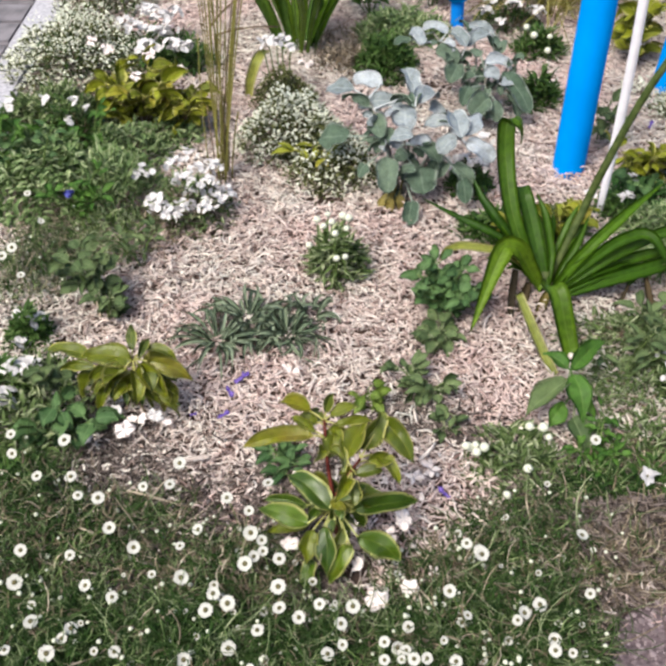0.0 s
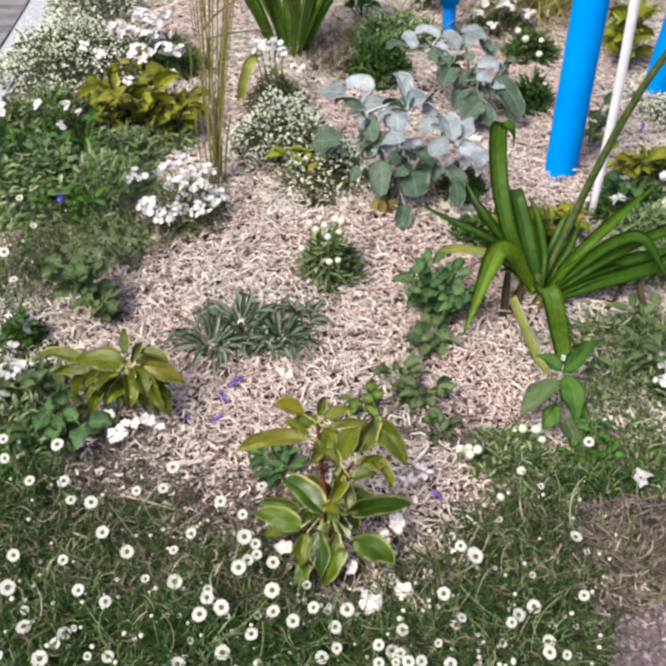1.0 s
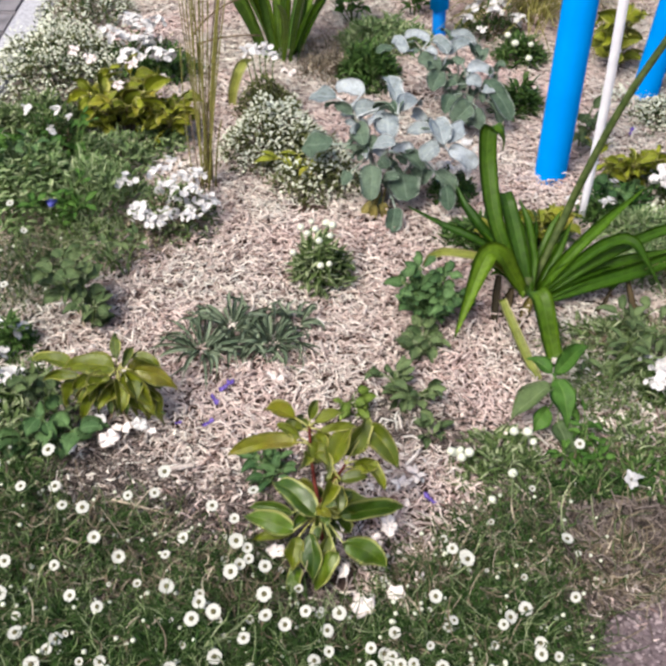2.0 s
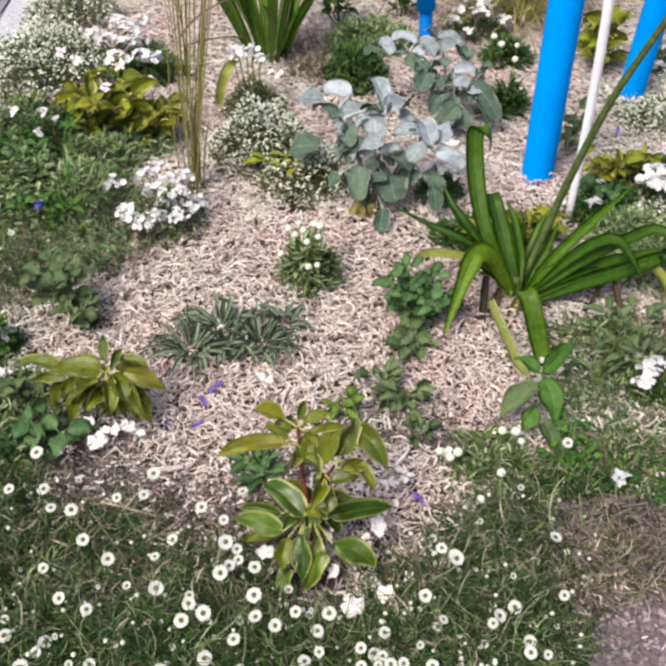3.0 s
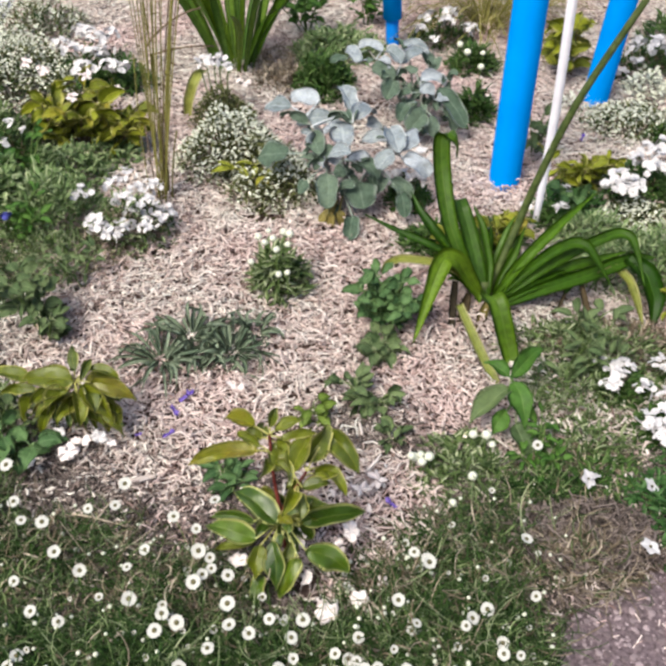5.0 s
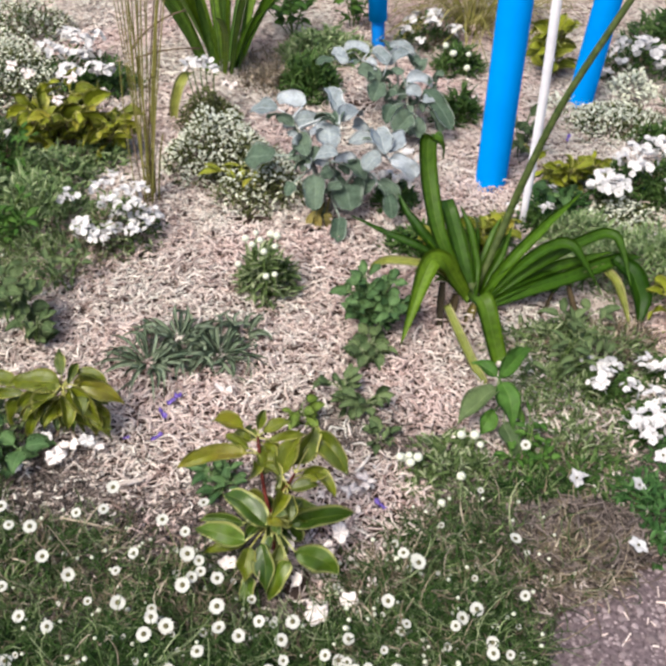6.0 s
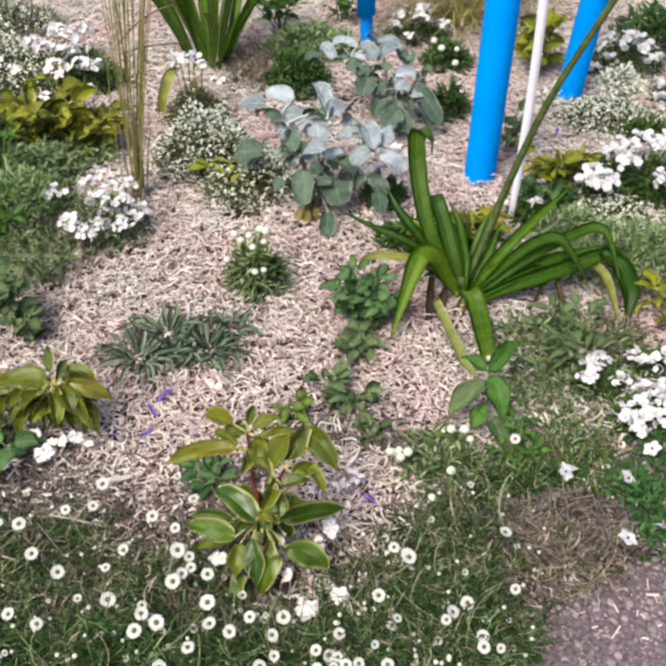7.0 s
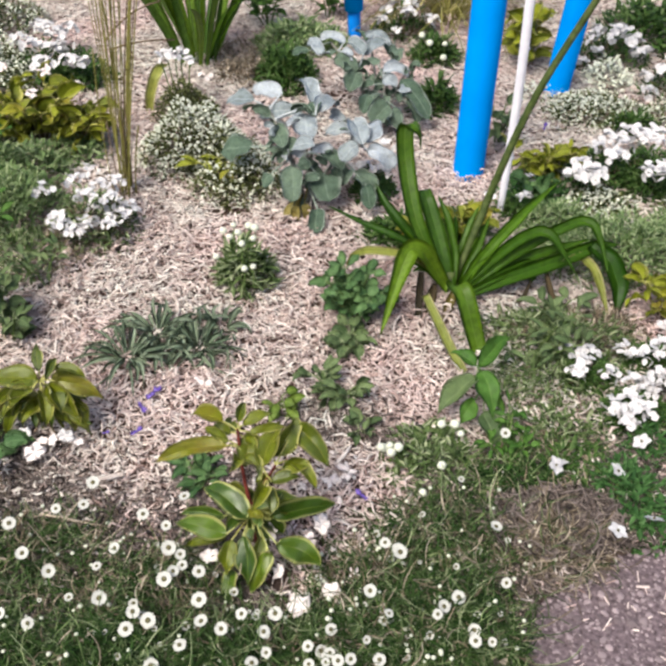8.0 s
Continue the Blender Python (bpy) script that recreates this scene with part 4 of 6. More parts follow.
def globes(x, y, rx, ry, h, count, spots, seed, label, size=0.0085, group="globe flowers", ln=(0.03, 0.055), leaf="dark_leaf"):
    root, rng = mound("globe_flower", x, y, rx, ry, h, count, ln, (0.007, 0.013), leaf, seed, label, "flower", group, "lance", (0.75, 0.4), (0.3, 1.2), 5, 0.75, "green_stem")
    for p, q, z in spots:
        geo = Geo()
        ball(geo, (p, q, z), size * rng.uniform(0.8, 1.15), 7, 12, 0.9)
        v = geo.v[0]
        v += (v - (p, q, z)) * rng.uniform(-0.06, 0.06, (len(v), 1))
        head = part("flower_head", geo, "cream", root, "round creamy white flower head")
        geo = Geo()
        tube(geo, [(p, q, 0.0), (p, q, z - size * 0.7)], 0.0012, 0.0012, 5)
        part("stalk", geo, "green_stem", head)


def reeds():
    rng = np.random.default_rng(31)
    root = thing("reed_clump", -0.302, 2.12, "clump of tall thin yellow-green reed stems", "plant")
    for k in range(28):
        geo = Geo()
        bx, by = -0.302 + rng.normal(0, 0.016), 2.12 + rng.normal(0, 0.02)
        h = rng.uniform(0.7, 1.05) if k < 17 else rng.uniform(0.15, 0.42)
        spread = 1.25 * ((k + 0.5) / 17 - 0.5) if k < 17 else rng.uniform(-0.6, 0.5)
        lean = 0.075 + 0.20 * spread
        tip = (bx + lean * h, by + 0.04 * h + rng.normal(0.0, 0.03), h)
        sp = bezier((bx, by, -0.02), (bx + 0.3 * lean * h + rng.normal(0.0, 0.012), by, h * 0.5), tip, 14)
        r = 0.0048 if k == 13 else rng.uniform(0.0011, 0.0022)
        tube(geo, sp, r, r * 0.75, 6)
        for i in range(3, 13, 3):
            tube(geo, [sp[i] - (0, 0, 0.004), sp[i] + (0, 0, 0.004)], r * 1.25, r * 1.15, 6)
        part("stem", geo, "reed" if k < 13 or k % 2 else "brown_stem", root)
    geo = Geo()
    for a, b, c in (((-0.30, 2.2, 0.38), (-0.22, 2.22, 0.40), (-0.14, 2.24, 0.385)), ((-0.31, 2.2, 0.40), (-0.26, 2.25, 0.46), (-0.17, 2.28, 0.47))):
        tube(geo, bezier(a, b, c, 7), 0.003, 0.002, 6)
    part("side_twig", geo, "brown_stem", root, "dry brown side twig")


def grass_tuft(x, y, seed, count=150, h=0.42, label="arching tuft of fine pale green ornamental grass"):
    rng = np.random.default_rng(seed)
    root = thing("grass_tuft", x, y, label, "grass")
    geo = Geo()
    a = rng.uniform(0, 6.28, count)
    many(geo, np.stack((x + 0.03 * np.cos(a), y + 0.03 * np.sin(a), np.zeros(count)), -1), a, rng.uniform(0.9, 1.45, count), h * rng.uniform(0.7, 1.2, count), rng.uniform(0.003, 0.005, count), rng.uniform(0.9, 2.6, count), 9, "cut")
    part("grass_foliage", geo, "reed", root, "", "stuff")


def fallen(name, x, y, r, material, label, group, seed, z=0.024, petals=3, face=(0, -0.45, 1)):
    """Loose petals: broad thin crumpled blades lying over one another."""
    rng = np.random.default_rng(seed)
    geo = Geo()
    f = unit(np.array(face) + rng.normal(0, 0.18, 3))
    e1 = unit(np.cross(f, (0.3, 1, 0.1)))
    e2 = np.cross(f, e1)
    a0 = rng.uniform(0, 6.28)
    for k in range(petals):
        a = a0 + 6.283 * k / petals + rng.uniform(-0.35, 0.35)
        d = e1 * math.cos(a) + e2 * math.sin(a)
        c = f * 0.0015 * k - d * r * (0.5 if petals == 1 else 0.05)
        ln = r * rng.uniform(0.9, 1.25)
        blade(geo, bezier(c, c + d * ln * 0.5 + f * r * rng.uniform(-0.1, 0.3), c + d * ln + f * r * rng.uniform(-0.2, 0.2), 7), r * rng.uniform(0.5, 0.95), "oval", rng.uniform(-0.7, 0.8), 0.0006, f, rng.normal(0, 0.5), wave=0.28)
    ob = new(name, geo.mesh(name, MAT[material]))
    ob.location = (x, y, z)
    return tagged(ob, label, "petal", group)


def faded_flower(x, y, z, r, material, label, seed, face=(0, -0.5, 0.85), group="faded flowers"):
    """A wilted round flower: a shallow crumpled funnel with five broad lobes."""
    rng = np.random.default_rng(seed)
    f = unit(np.array(face) + rng.normal(0, 0.22, 3))
    e1 = unit(np.cross(f, (0.3, 1, 0.1)))
    e2 = np.cross(f, e1)
    ph = rng.uniform(0, 6.28, 4)
    th = np.linspace(0, 2 * np.pi, 30, endpoint=False)
    rim = 1 + 0.13 * np.cos(5 * th + ph[0]) + 0.17 * np.sin(2 * th + ph[1]) + 0.05 * np.sin(9 * th + ph[3])
    geo = Geo()
    shell = []
    for low in (0.0, 0.0009):
        for q in (0.12, 0.4, 0.7, 0.9, 1.0):
            dip = r * (0.22 * q * q - 0.25 * (q > 0.95) + 0.20 * q * np.sin(5 * th + ph[2]) + 0.12 * q * np.sin(9 * th + ph[3])) - low
            shell.append((e1 * np.cos(th)[:, None] + e2 * np.sin(th)[:, None]) * (r * q * rim)[:, None] + f * dip[:, None])
    n = 30
    faces = []
    for side in (0, 5):
        ring = [(i * n + j, i * n + (j + 1) % n, (i + 1) * n + (j + 1) % n, (i + 1) * n + j) for i in range(side, side + 4) for j in range(n)]
        faces += ring if side == 0 else [tuple(reversed(q)) for q in ring]
    faces += [(4 * n + j, 4 * n + (j + 1) % n, 9 * n + (j + 1) % n, 9 * n + j) for j in range(n)]
    faces += [tuple(range(n - 1, -1, -1)), tuple(range(5 * n, 6 * n))]
    geo.add(np.concatenate(shell), faces)
    ob = new("faded_flower", geo.mesh("faded_flower", MAT[material]))
    ob.location = (x, y, z)
    return tagged(ob, label, "flower", group)


def stick(name, a, b, r, material, label, flat=False):
    a, b = np.array(a), np.array(b)
    geo = Geo()
    c = (a + b) / 2
    if flat:
        blade(geo, bezier(a - c, UP * 0.003, b - c, 6), r * 2, "cut", 0.05, 0.004, (0, 0, 1))
    else:
        tube(geo, bezier(a - c, UP * 0.006, b - c, 7), r, r * 0.7, 6)
    ob = new(name, geo.mesh(name, MAT[material]))
    ob.location = c
    return tagged(ob, label, "twig")


# ---- leaf places: base x y z, tip x y z, width, lift of the middle, turn on its own line ----
HYD_UP = [
    (-0.031, 0.987, 0.235, -0.151, 0.987, 0.205, 0.032, 0.01, 0.15),
    (-0.036, 1.026, 0.25, -0.091, 1.061, 0.235, 0.026, 0.008, 0.1),
    (-0.028, 0.993, 0.238, -0.068, 1.026, 0.235, 0.018, 0.006, -0.3),
    (-0.013, 1.028, 0.245, -0.001, 1.057, 0.262, 0.016, 0.004, 0.2),
    (-0.006, 1.02, 0.245, 0.045, 1.049, 0.24, 0.021, 0.008, -0.2),
    (-0.005, 0.969, 0.2, 0.004, 1.023, 0.225, 0.035, 0.006, 0),
    (0.021, 0.966, 0.2, 0.057, 1.033, 0.232, 0.038, 0.004, -0.25),
    (0.041, 0.983, 0.205, 0.085, 1.05, 0.225, 0.04, 0.004, 0.35),
    (0.082, 1.038, 0.215, 0.135, 0.989, 0.165, 0.043, 0.012, 0.25),
    (0.068, 0.982, 0.195, 0.111, 0.95, 0.155, 0.026, 0.012, -0.35),
]
HYD_UP += [
    (0.036, 0.946, 0.185, 0.086, 0.958, 0.178, 0.022, 0.008, -0.1),
    (0.003, 1.006, 0.24, 0.066, 1.029, 0.225, 0.018, 0.01, 0.5),
]
HYD_LOW = [
    (-0.003, 0.915, 0.13, -0.08, 0.989, 0.135, 0.046, 0.01, 0.05),
    (-0.038, 0.896, 0.118, -0.126, 0.939, 0.108, 0.038, 0.01, 0),
    (-0.042, 0.927, 0.125, -0.118, 0.952, 0.112, 0.023, 0.01, -0.4),
    (-0.044, 0.901, 0.105, -0.113, 0.914, 0.07, 0.021, 0.008, 0.4),
    (0.012, 0.93, 0.14, 0.094, 0.951, 0.125, 0.031, 0.01, -0.35),
    (0.031, 0.919, 0.13, 0.143, 0.947, 0.112, 0.036, 0.012, 0.15),
    (-0.016, 0.894, 0.118, -0.012, 0.841, 0.045, 0.036, 0.014, 0.25),
    (-0.034, 0.89, 0.112, -0.045, 0.857, 0.055, 0.031, 0.012, -0.2),
    (0.03, 0.866, 0.105, -0.006, 0.84, 0.03, 0.035, 0.008, 0.1),
    (0.038, 0.875, 0.112, 0.112, 0.864, 0.06, 0.045, 0.01, 0.1),
]
HYD_LOW += [
    (0.016, 0.894, 0.112, -0.007, 0.861, 0.06, 0.03, 0.01, -0.5),
    (-0.004, 0.921, 0.14, 0.021, 0.911, 0.135, 0.017, 0.006, 0.2),
    (0.003, 0.902, 0.122, -0.004, 0.875, 0.095, 0.018, 0.008, 0.5),
    (0.007, 0.928, 0.142, 0.056, 0.952, 0.15, 0.024, 0.008, 0.3),
    (-0.035, 0.87, 0.06, -0.045, 0.833, 0.022, 0.03, 0.006, 0.2),
]
HYD_B = [
    (-0.474, 1.283, 0.13, -0.573, 1.326, 0.108, 0.0336, 0.01, 0.1),
    (-0.385, 1.257, 0.148, -0.489, 1.285, 0.128, 0.0496, 0.01, 0.05),
    (-0.397, 1.242, 0.14, -0.465, 1.23, 0.08, 0.0302, 0.012, 0.2),
    (-0.463, 1.269, 0.12, -0.547, 1.293, 0.085, 0.0227, 0.014, -0.3),
    (-0.471, 1.256, 0.115, -0.495, 1.252, 0.05, 0.0277, 0.01, 0.1),
    (-0.389, 1.281, 0.15, -0.399, 1.344, 0.165, 0.021, 0.004, 0),
    (-0.374, 1.257, 0.15, -0.36, 1.31, 0.155, 0.0168, 0.006, 0.4),
    (-0.367, 1.286, 0.148, -0.305, 1.278, 0.128, 0.0235, 0.012, -0.4),
    (-0.373, 1.248, 0.145, -0.318, 1.218, 0.08, 0.0403, 0.012, 0.15),
    (-0.356, 1.255, 0.145, -0.271, 1.25, 0.095, 0.0344, 0.016, 0.1),
]
HYD_B += [
    (-0.339, 1.249, 0.105, -0.301, 1.215, 0.035, 0.0403, 0.012, 0.2),
    (-0.381, 1.243, 0.13, -0.365, 1.232, 0.09, 0.0168, 0.008, 0.2),
    (-0.324, 1.243, 0.1, -0.333, 1.229, 0.035, 0.0277, 0.01, -0.2),
    (-0.429, 1.246, 0.115, -0.463, 1.227, 0.04, 0.0294, 0.01, -0.3),
    (-0.413, 1.258, 0.11, -0.433, 1.236, 0.05, 0.0277, 0.01, -0.5),
    (-0.359, 1.245, 0.1, -0.356, 1.236, 0.04, 0.0277, 0.01, 0.4),
]
SILVER = [
    (0.13, 2.191, 0.25, 0.053, 2.237, 0.24, 0.047, 0.01, 0),
    (0.056, 2.184, 0.24, -0.018, 2.2, 0.225, 0.052, 0.01, 0.2),
    (0.169, 2.13, 0.235, 0.066, 2.162, 0.2, 0.047, 0.014, -0.3),
    (0.215, 2.113, 0.26, 0.188, 2.212, 0.285, 0.053, 0.004, 0.1),
    (0.208, 2.091, 0.25, 0.266, 2.132, 0.245, 0.057, 0.012, 0),
    (0.176, 1.971, 0.24, 0.173, 2.069, 0.262, 0.068, 0.006, 0),
    (0.195, 1.946, 0.235, 0.137, 1.966, 0.215, 0.04, 0.012, 0.1),
    (0.32, 1.984, 0.21, 0.305, 2.073, 0.235, 0.06, 0.006, 0.1),
    (0.327, 2, 0.21, 0.377, 2.068, 0.225, 0.047, 0.008, -0.2),
    (0.309, 1.997, 0.205, 0.265, 1.979, 0.17, 0.056, 0.01, 0.1),
]
SILVER += [
    (0.327, 1.98, 0.2, 0.401, 1.972, 0.15, 0.049, 0.012, 0.1),
    (0.309, 2.039, 0.21, 0.229, 2.059, 0.2, 0.039, 0.01, 0.1),
    (0.287, 2.075, 0.215, 0.253, 2.143, 0.22, 0.033, 0.008, -0.2),
]
SILVER_LOW = [
    (0.121, 2.018, 0.19, 0.099, 2.119, 0.2, 0.052, 0.006, 0),
    (0.042, 2.064, 0.17, -0.04, 2.1, 0.14, 0.077, 0.008, 0),
    (0.139, 2.015, 0.14, 0.137, 1.945, 0.075, 0.059, 0.01, 0.1),
    (0.222, 2.005, 0.12, 0.233, 1.95, 0.07, 0.087, 0.01, 0),
    (0.21, 1.964, 0.13, 0.171, 1.989, 0.11, 0.033, 0.008, 0),
    (0.305, 2.003, 0.12, 0.354, 1.976, 0.08, 0.046, 0.01, 0.1),
    (0.33, 1.977, 0.1, 0.338, 1.935, 0.05, 0.044, 0.008, 0.2),
    (0.16, 2.061, 0.19, 0.109, 2.03, 0.14, 0.044, 0.01, 0.2),
    (0.216, 2.009, 0.17, 0.271, 1.992, 0.13, 0.046, 0.012, -0.2),
    (0.203, 1.942, 0.055, 0.194, 1.894, 0.012, 0.046, 0.006, 0),
]
SILVER_LOW += [
    (0.16, 2.01, 0.16, 0.181, 1.993, 0.14, 0.037, 0.006, 0.2),
    (0.087, 2.012, 0.12, 0.064, 1.999, 0.09, 0.039, 0.008, 0.2),
    (0.288, 2.028, 0.12, 0.268, 1.995, 0.09, 0.042, 0.008, 0),
]
SILVER_OLD = [
    (0.159, 1.979, 0.05, 0.115, 1.973, 0.012, 0.031, 0.008, 0.1),
    (0.17, 1.975, 0.05, 0.176, 1.956, 0.012, 0.029, 0.008, -0.1),
    (0.146, 1.967, 0.05, 0.15, 1.957, 0.012, 0.027, 0.006, 0.3),
]
SILVER_FAR = [
    (0.265, 2.523, 0.21, 0.234, 2.605, 0.225, 0.045, 0.006, 0),
    (0.343, 2.591, 0.215, 0.271, 2.643, 0.205, 0.036, 0.01, 0.1),
    (0.393, 2.533, 0.2, 0.351, 2.597, 0.215, 0.048, 0.008, 0.1),
    (0.464, 2.591, 0.215, 0.396, 2.555, 0.19, 0.049, 0.01, 0.1),
    (0.479, 2.602, 0.21, 0.408, 2.638, 0.215, 0.034, 0.008, -0.2),
    (0.442, 2.491, 0.17, 0.519, 2.472, 0.155, 0.043, 0.01, 0),
    (0.484, 2.406, 0.14, 0.529, 2.447, 0.14, 0.035, 0.006, 0),
    (0.481, 2.442, 0.14, 0.44, 2.465, 0.15, 0.038, 0.008, 0.1),
]
SILVER_FAR_LOW = [
    (0.304, 2.558, 0.18, 0.371, 2.526, 0.15, 0.054, 0.01, 0.1),
    (0.367, 2.499, 0.16, 0.341, 2.458, 0.12, 0.056, 0.008, 0),
    (0.449, 2.376, 0.12, 0.399, 2.362, 0.07, 0.072, 0.008, 0),
    (0.49, 2.452, 0.16, 0.57, 2.367, 0.07, 0.055, 0.016, 0.1),
    (0.398, 2.415, 0.13, 0.373, 2.378, 0.09, 0.045, 0.008, 0.1),
    (0.467, 2.376, 0.11, 0.475, 2.354, 0.05, 0.042, 0.008, 0.2),
    (0.49, 2.524, 0.18, 0.499, 2.586, 0.195, 0.046, 0.006, 0),
    (0.434, 2.51, 0.18, 0.407, 2.553, 0.18, 0.036, 0.008, 0.1),
    (0.233, 2.594, 0.19, 0.182, 2.606, 0.175, 0.031, 0.008, 0),
    (0.508, 2.41, 0.11, 0.545, 2.391, 0.05, 0.04, 0.008, -0.2),
]
SILVER_FAR_LOW += [
    (0.414, 2.459, 0.14, 0.38, 2.481, 0.11, 0.038, 0.008, 0.2),
]
BENT = [
    ([(0.48, 1.619, 0.03), (0.435, 1.616, 0.1), (0.408, 1.601, 0.155), (0.377, 1.597, 0.17), (0.355, 1.566, 0.14), (0.329, 1.518, 0.095), (0.298, 1.46, 0.04)], 0.0441, "agapanthus_bright", "strap"),
    ([(0.473, 1.648, 0.04), (0.418, 1.712, 0.09), (0.358, 1.737, 0.11), (0.301, 1.769, 0.12), (0.219, 1.855, 0.12)], 0.0203, "agapanthus", "strap"),
    ([(0.466, 1.654, 0.04), (0.407, 1.652, 0.1), (0.355, 1.649, 0.12), (0.295, 1.671, 0.115), (0.262, 1.689, 0.09), (0.246, 1.686, 0.06)], 0.0215, "agapanthus_pale", "strap"),
    ([(0.48, 1.641, 0.03), (0.424, 1.698, 0.1), (0.374, 1.731, 0.15), (0.344, 1.765, 0.18), (0.326, 1.806, 0.21)], 0.025, "agapanthus", "strap"),
    ([(0.487, 1.625, 0.03), (0.473, 1.661, 0.09), (0.456, 1.712, 0.15), (0.441, 1.75, 0.195), (0.437, 1.778, 0.205)], 0.0394, "agapanthus", "cut"),
]
BENT += [
    ([(0.491, 1.625, 0.03), (0.491, 1.673, 0.08), (0.486, 1.72, 0.12), (0.48, 1.761, 0.14)], 0.0179, "agapanthus", "strap"),
    ([(0.496, 1.625, 0.03), (0.504, 1.676, 0.09), (0.488, 1.731, 0.16), (0.472, 1.775, 0.19)], 0.0191, "agapanthus", "strap"),
    ([(0.474, 1.641, 0.03), (0.442, 1.678, 0.09), (0.422, 1.707, 0.13), (0.411, 1.733, 0.16)], 0.0231, "agapanthus", "strap"),
    ([(0.512, 1.621, 0.03), (0.545, 1.633, 0.09), (0.586, 1.646, 0.14), (0.668, 1.7, 0.19), (0.761, 1.781, 0.21)], 0.0267, "agapanthus", "strap"),
    ([(0.508, 1.621, 0.03), (0.53, 1.653, 0.07), (0.56, 1.681, 0.11), (0.596, 1.743, 0.15)], 0.0199, "agapanthus_bright", "strap"),
]
BENT += [
    ([(0.516, 1.611, 0.03), (0.572, 1.632, 0.09), (0.63, 1.634, 0.15), (0.677, 1.627, 0.18), (0.701, 1.61, 0.18), (0.725, 1.59, 0.15), (0.76, 1.564, 0.1)], 0.0275, "agapanthus", "strap"),
    ([(0.519, 1.605, 0.03), (0.609, 1.628, 0.1), (0.703, 1.638, 0.16), (0.78, 1.647, 0.19), (0.804, 1.63, 0.19), (0.819, 1.606, 0.16), (0.835, 1.559, 0.1)], 0.0263, "agapanthus", "strap"),
    ([(0.521, 1.599, 0.03), (0.59, 1.607, 0.07), (0.659, 1.624, 0.09), (0.681, 1.617, 0.09), (0.68, 1.604, 0.07), (0.664, 1.595, 0.05)], 0.0228, "agapanthus", "strap"),
    ([(0.525, 1.596, 0.03), (0.618, 1.6, 0.07), (0.722, 1.609, 0.1), (0.829, 1.631, 0.13), (0.885, 1.643, 0.12)], 0.0347, "agapanthus", "strap"),
]
BENT += [
    ([(0.527, 1.608, 0.03), (0.615, 1.638, 0.08), (0.714, 1.631, 0.12), (0.804, 1.628, 0.15)], 0.0267, "agapanthus", "strap"),
    ([(0.741, 1.608, 0.1), (0.787, 1.62, 0.11), (0.814, 1.596, 0.09), (0.831, 1.56, 0.05), (0.839, 1.509, 0.01)], 0.0232, "agapanthus_pale", "strap"),
    ([(0.81, 1.631, 0.13), (0.849, 1.593, 0.11), (0.87, 1.562, 0.06), (0.862, 1.52, 0.01)], 0.0487, "agapanthus", "strap"),
    ([(0.494, 1.609, 0.03), (0.475, 1.553, 0.09), (0.47, 1.509, 0.128), (0.479, 1.489, 0.13), (0.488, 1.462, 0.1), (0.499, 1.44, 0.058), (0.51, 1.41, 0.02)], 0.0456, "agapanthus_bright", "cut"),
    ([(0.403, 1.516, 0.1), (0.423, 1.459, 0.07), (0.447, 1.395, 0.035), (0.471, 1.335, 0.008)], 0.0227, "agapanthus_pale", "cut"),
]
BENT += [
    ([(0.412, 1.614, 0.09), (0.406, 1.586, 0.05), (0.398, 1.532, 0)], 0.0175, "withered", "cut"),
    ([(0.447, 1.617, 0.05), (0.436, 1.591, 0.02), (0.412, 1.55, 0.004)], 0.0216, "withered", "strap"),
    ([(0.705, 1.611, 0.08), (0.708, 1.556, 0.05), (0.721, 1.511, 0.025), (0.742, 1.459, 0.005)], 0.0172, "withered", "strap"),
    ([(0.54, 1.52, 0.012), (0.606, 1.507, 0.014), (0.677, 1.482, 0.012), (0.745, 1.462, 0.008)], 0.019, "withered", "strap"),
    ([(0.682, 1.617, 0.075), (0.653, 1.574, 0.035), (0.609, 1.542, 0.012), (0.536, 1.528, 0.008)], 0.0097, "withered", "strap"),
    ([(0.493, 1.609, 0.03), (0.476, 1.577, 0.012), (0.457, 1.542, 0.004)], 0.0216, "yellowed", "strap"),
]
CURLED = [(0.482, 1.622, 0.03), (0.433, 1.647, 0.12), (0.401, 1.689, 0.19), (0.39, 1.737, 0.25), (0.385, 1.772, 0.295), (0.382, 1.788, 0.34), (0.385, 1.798, 0.362), (0.4, 1.795, 0.37), (0.414, 1.786, 0.36), (0.423, 1.793, 0.335), (0.42, 1.787, 0.31)]
WEED = [
    (0.469, 1.276, 0.1, 0.553, 1.359, 0.105, 0.036, 0.008, 0.1),
    (0.465, 1.281, 0.1, 0.422, 1.324, 0.1, 0.029, 0.008, 0),
    (0.47, 1.268, 0.1, 0.483, 1.181, 0.05, 0.047, 0.012, 0.1),
    (0.464, 1.261, 0.09, 0.373, 1.2, 0.045, 0.044, 0.012, 0.2),
    (0.467, 1.2, 0.05, 0.485, 1.133, 0.015, 0.045, 0.008, 0),
    (0.455, 1.225, 0.06, 0.418, 1.186, 0.03, 0.037, 0.008, -0.2),
    (0.481, 1.248, 0.06, 0.514, 1.208, 0.04, 0.029, 0.008, 0.3),
]
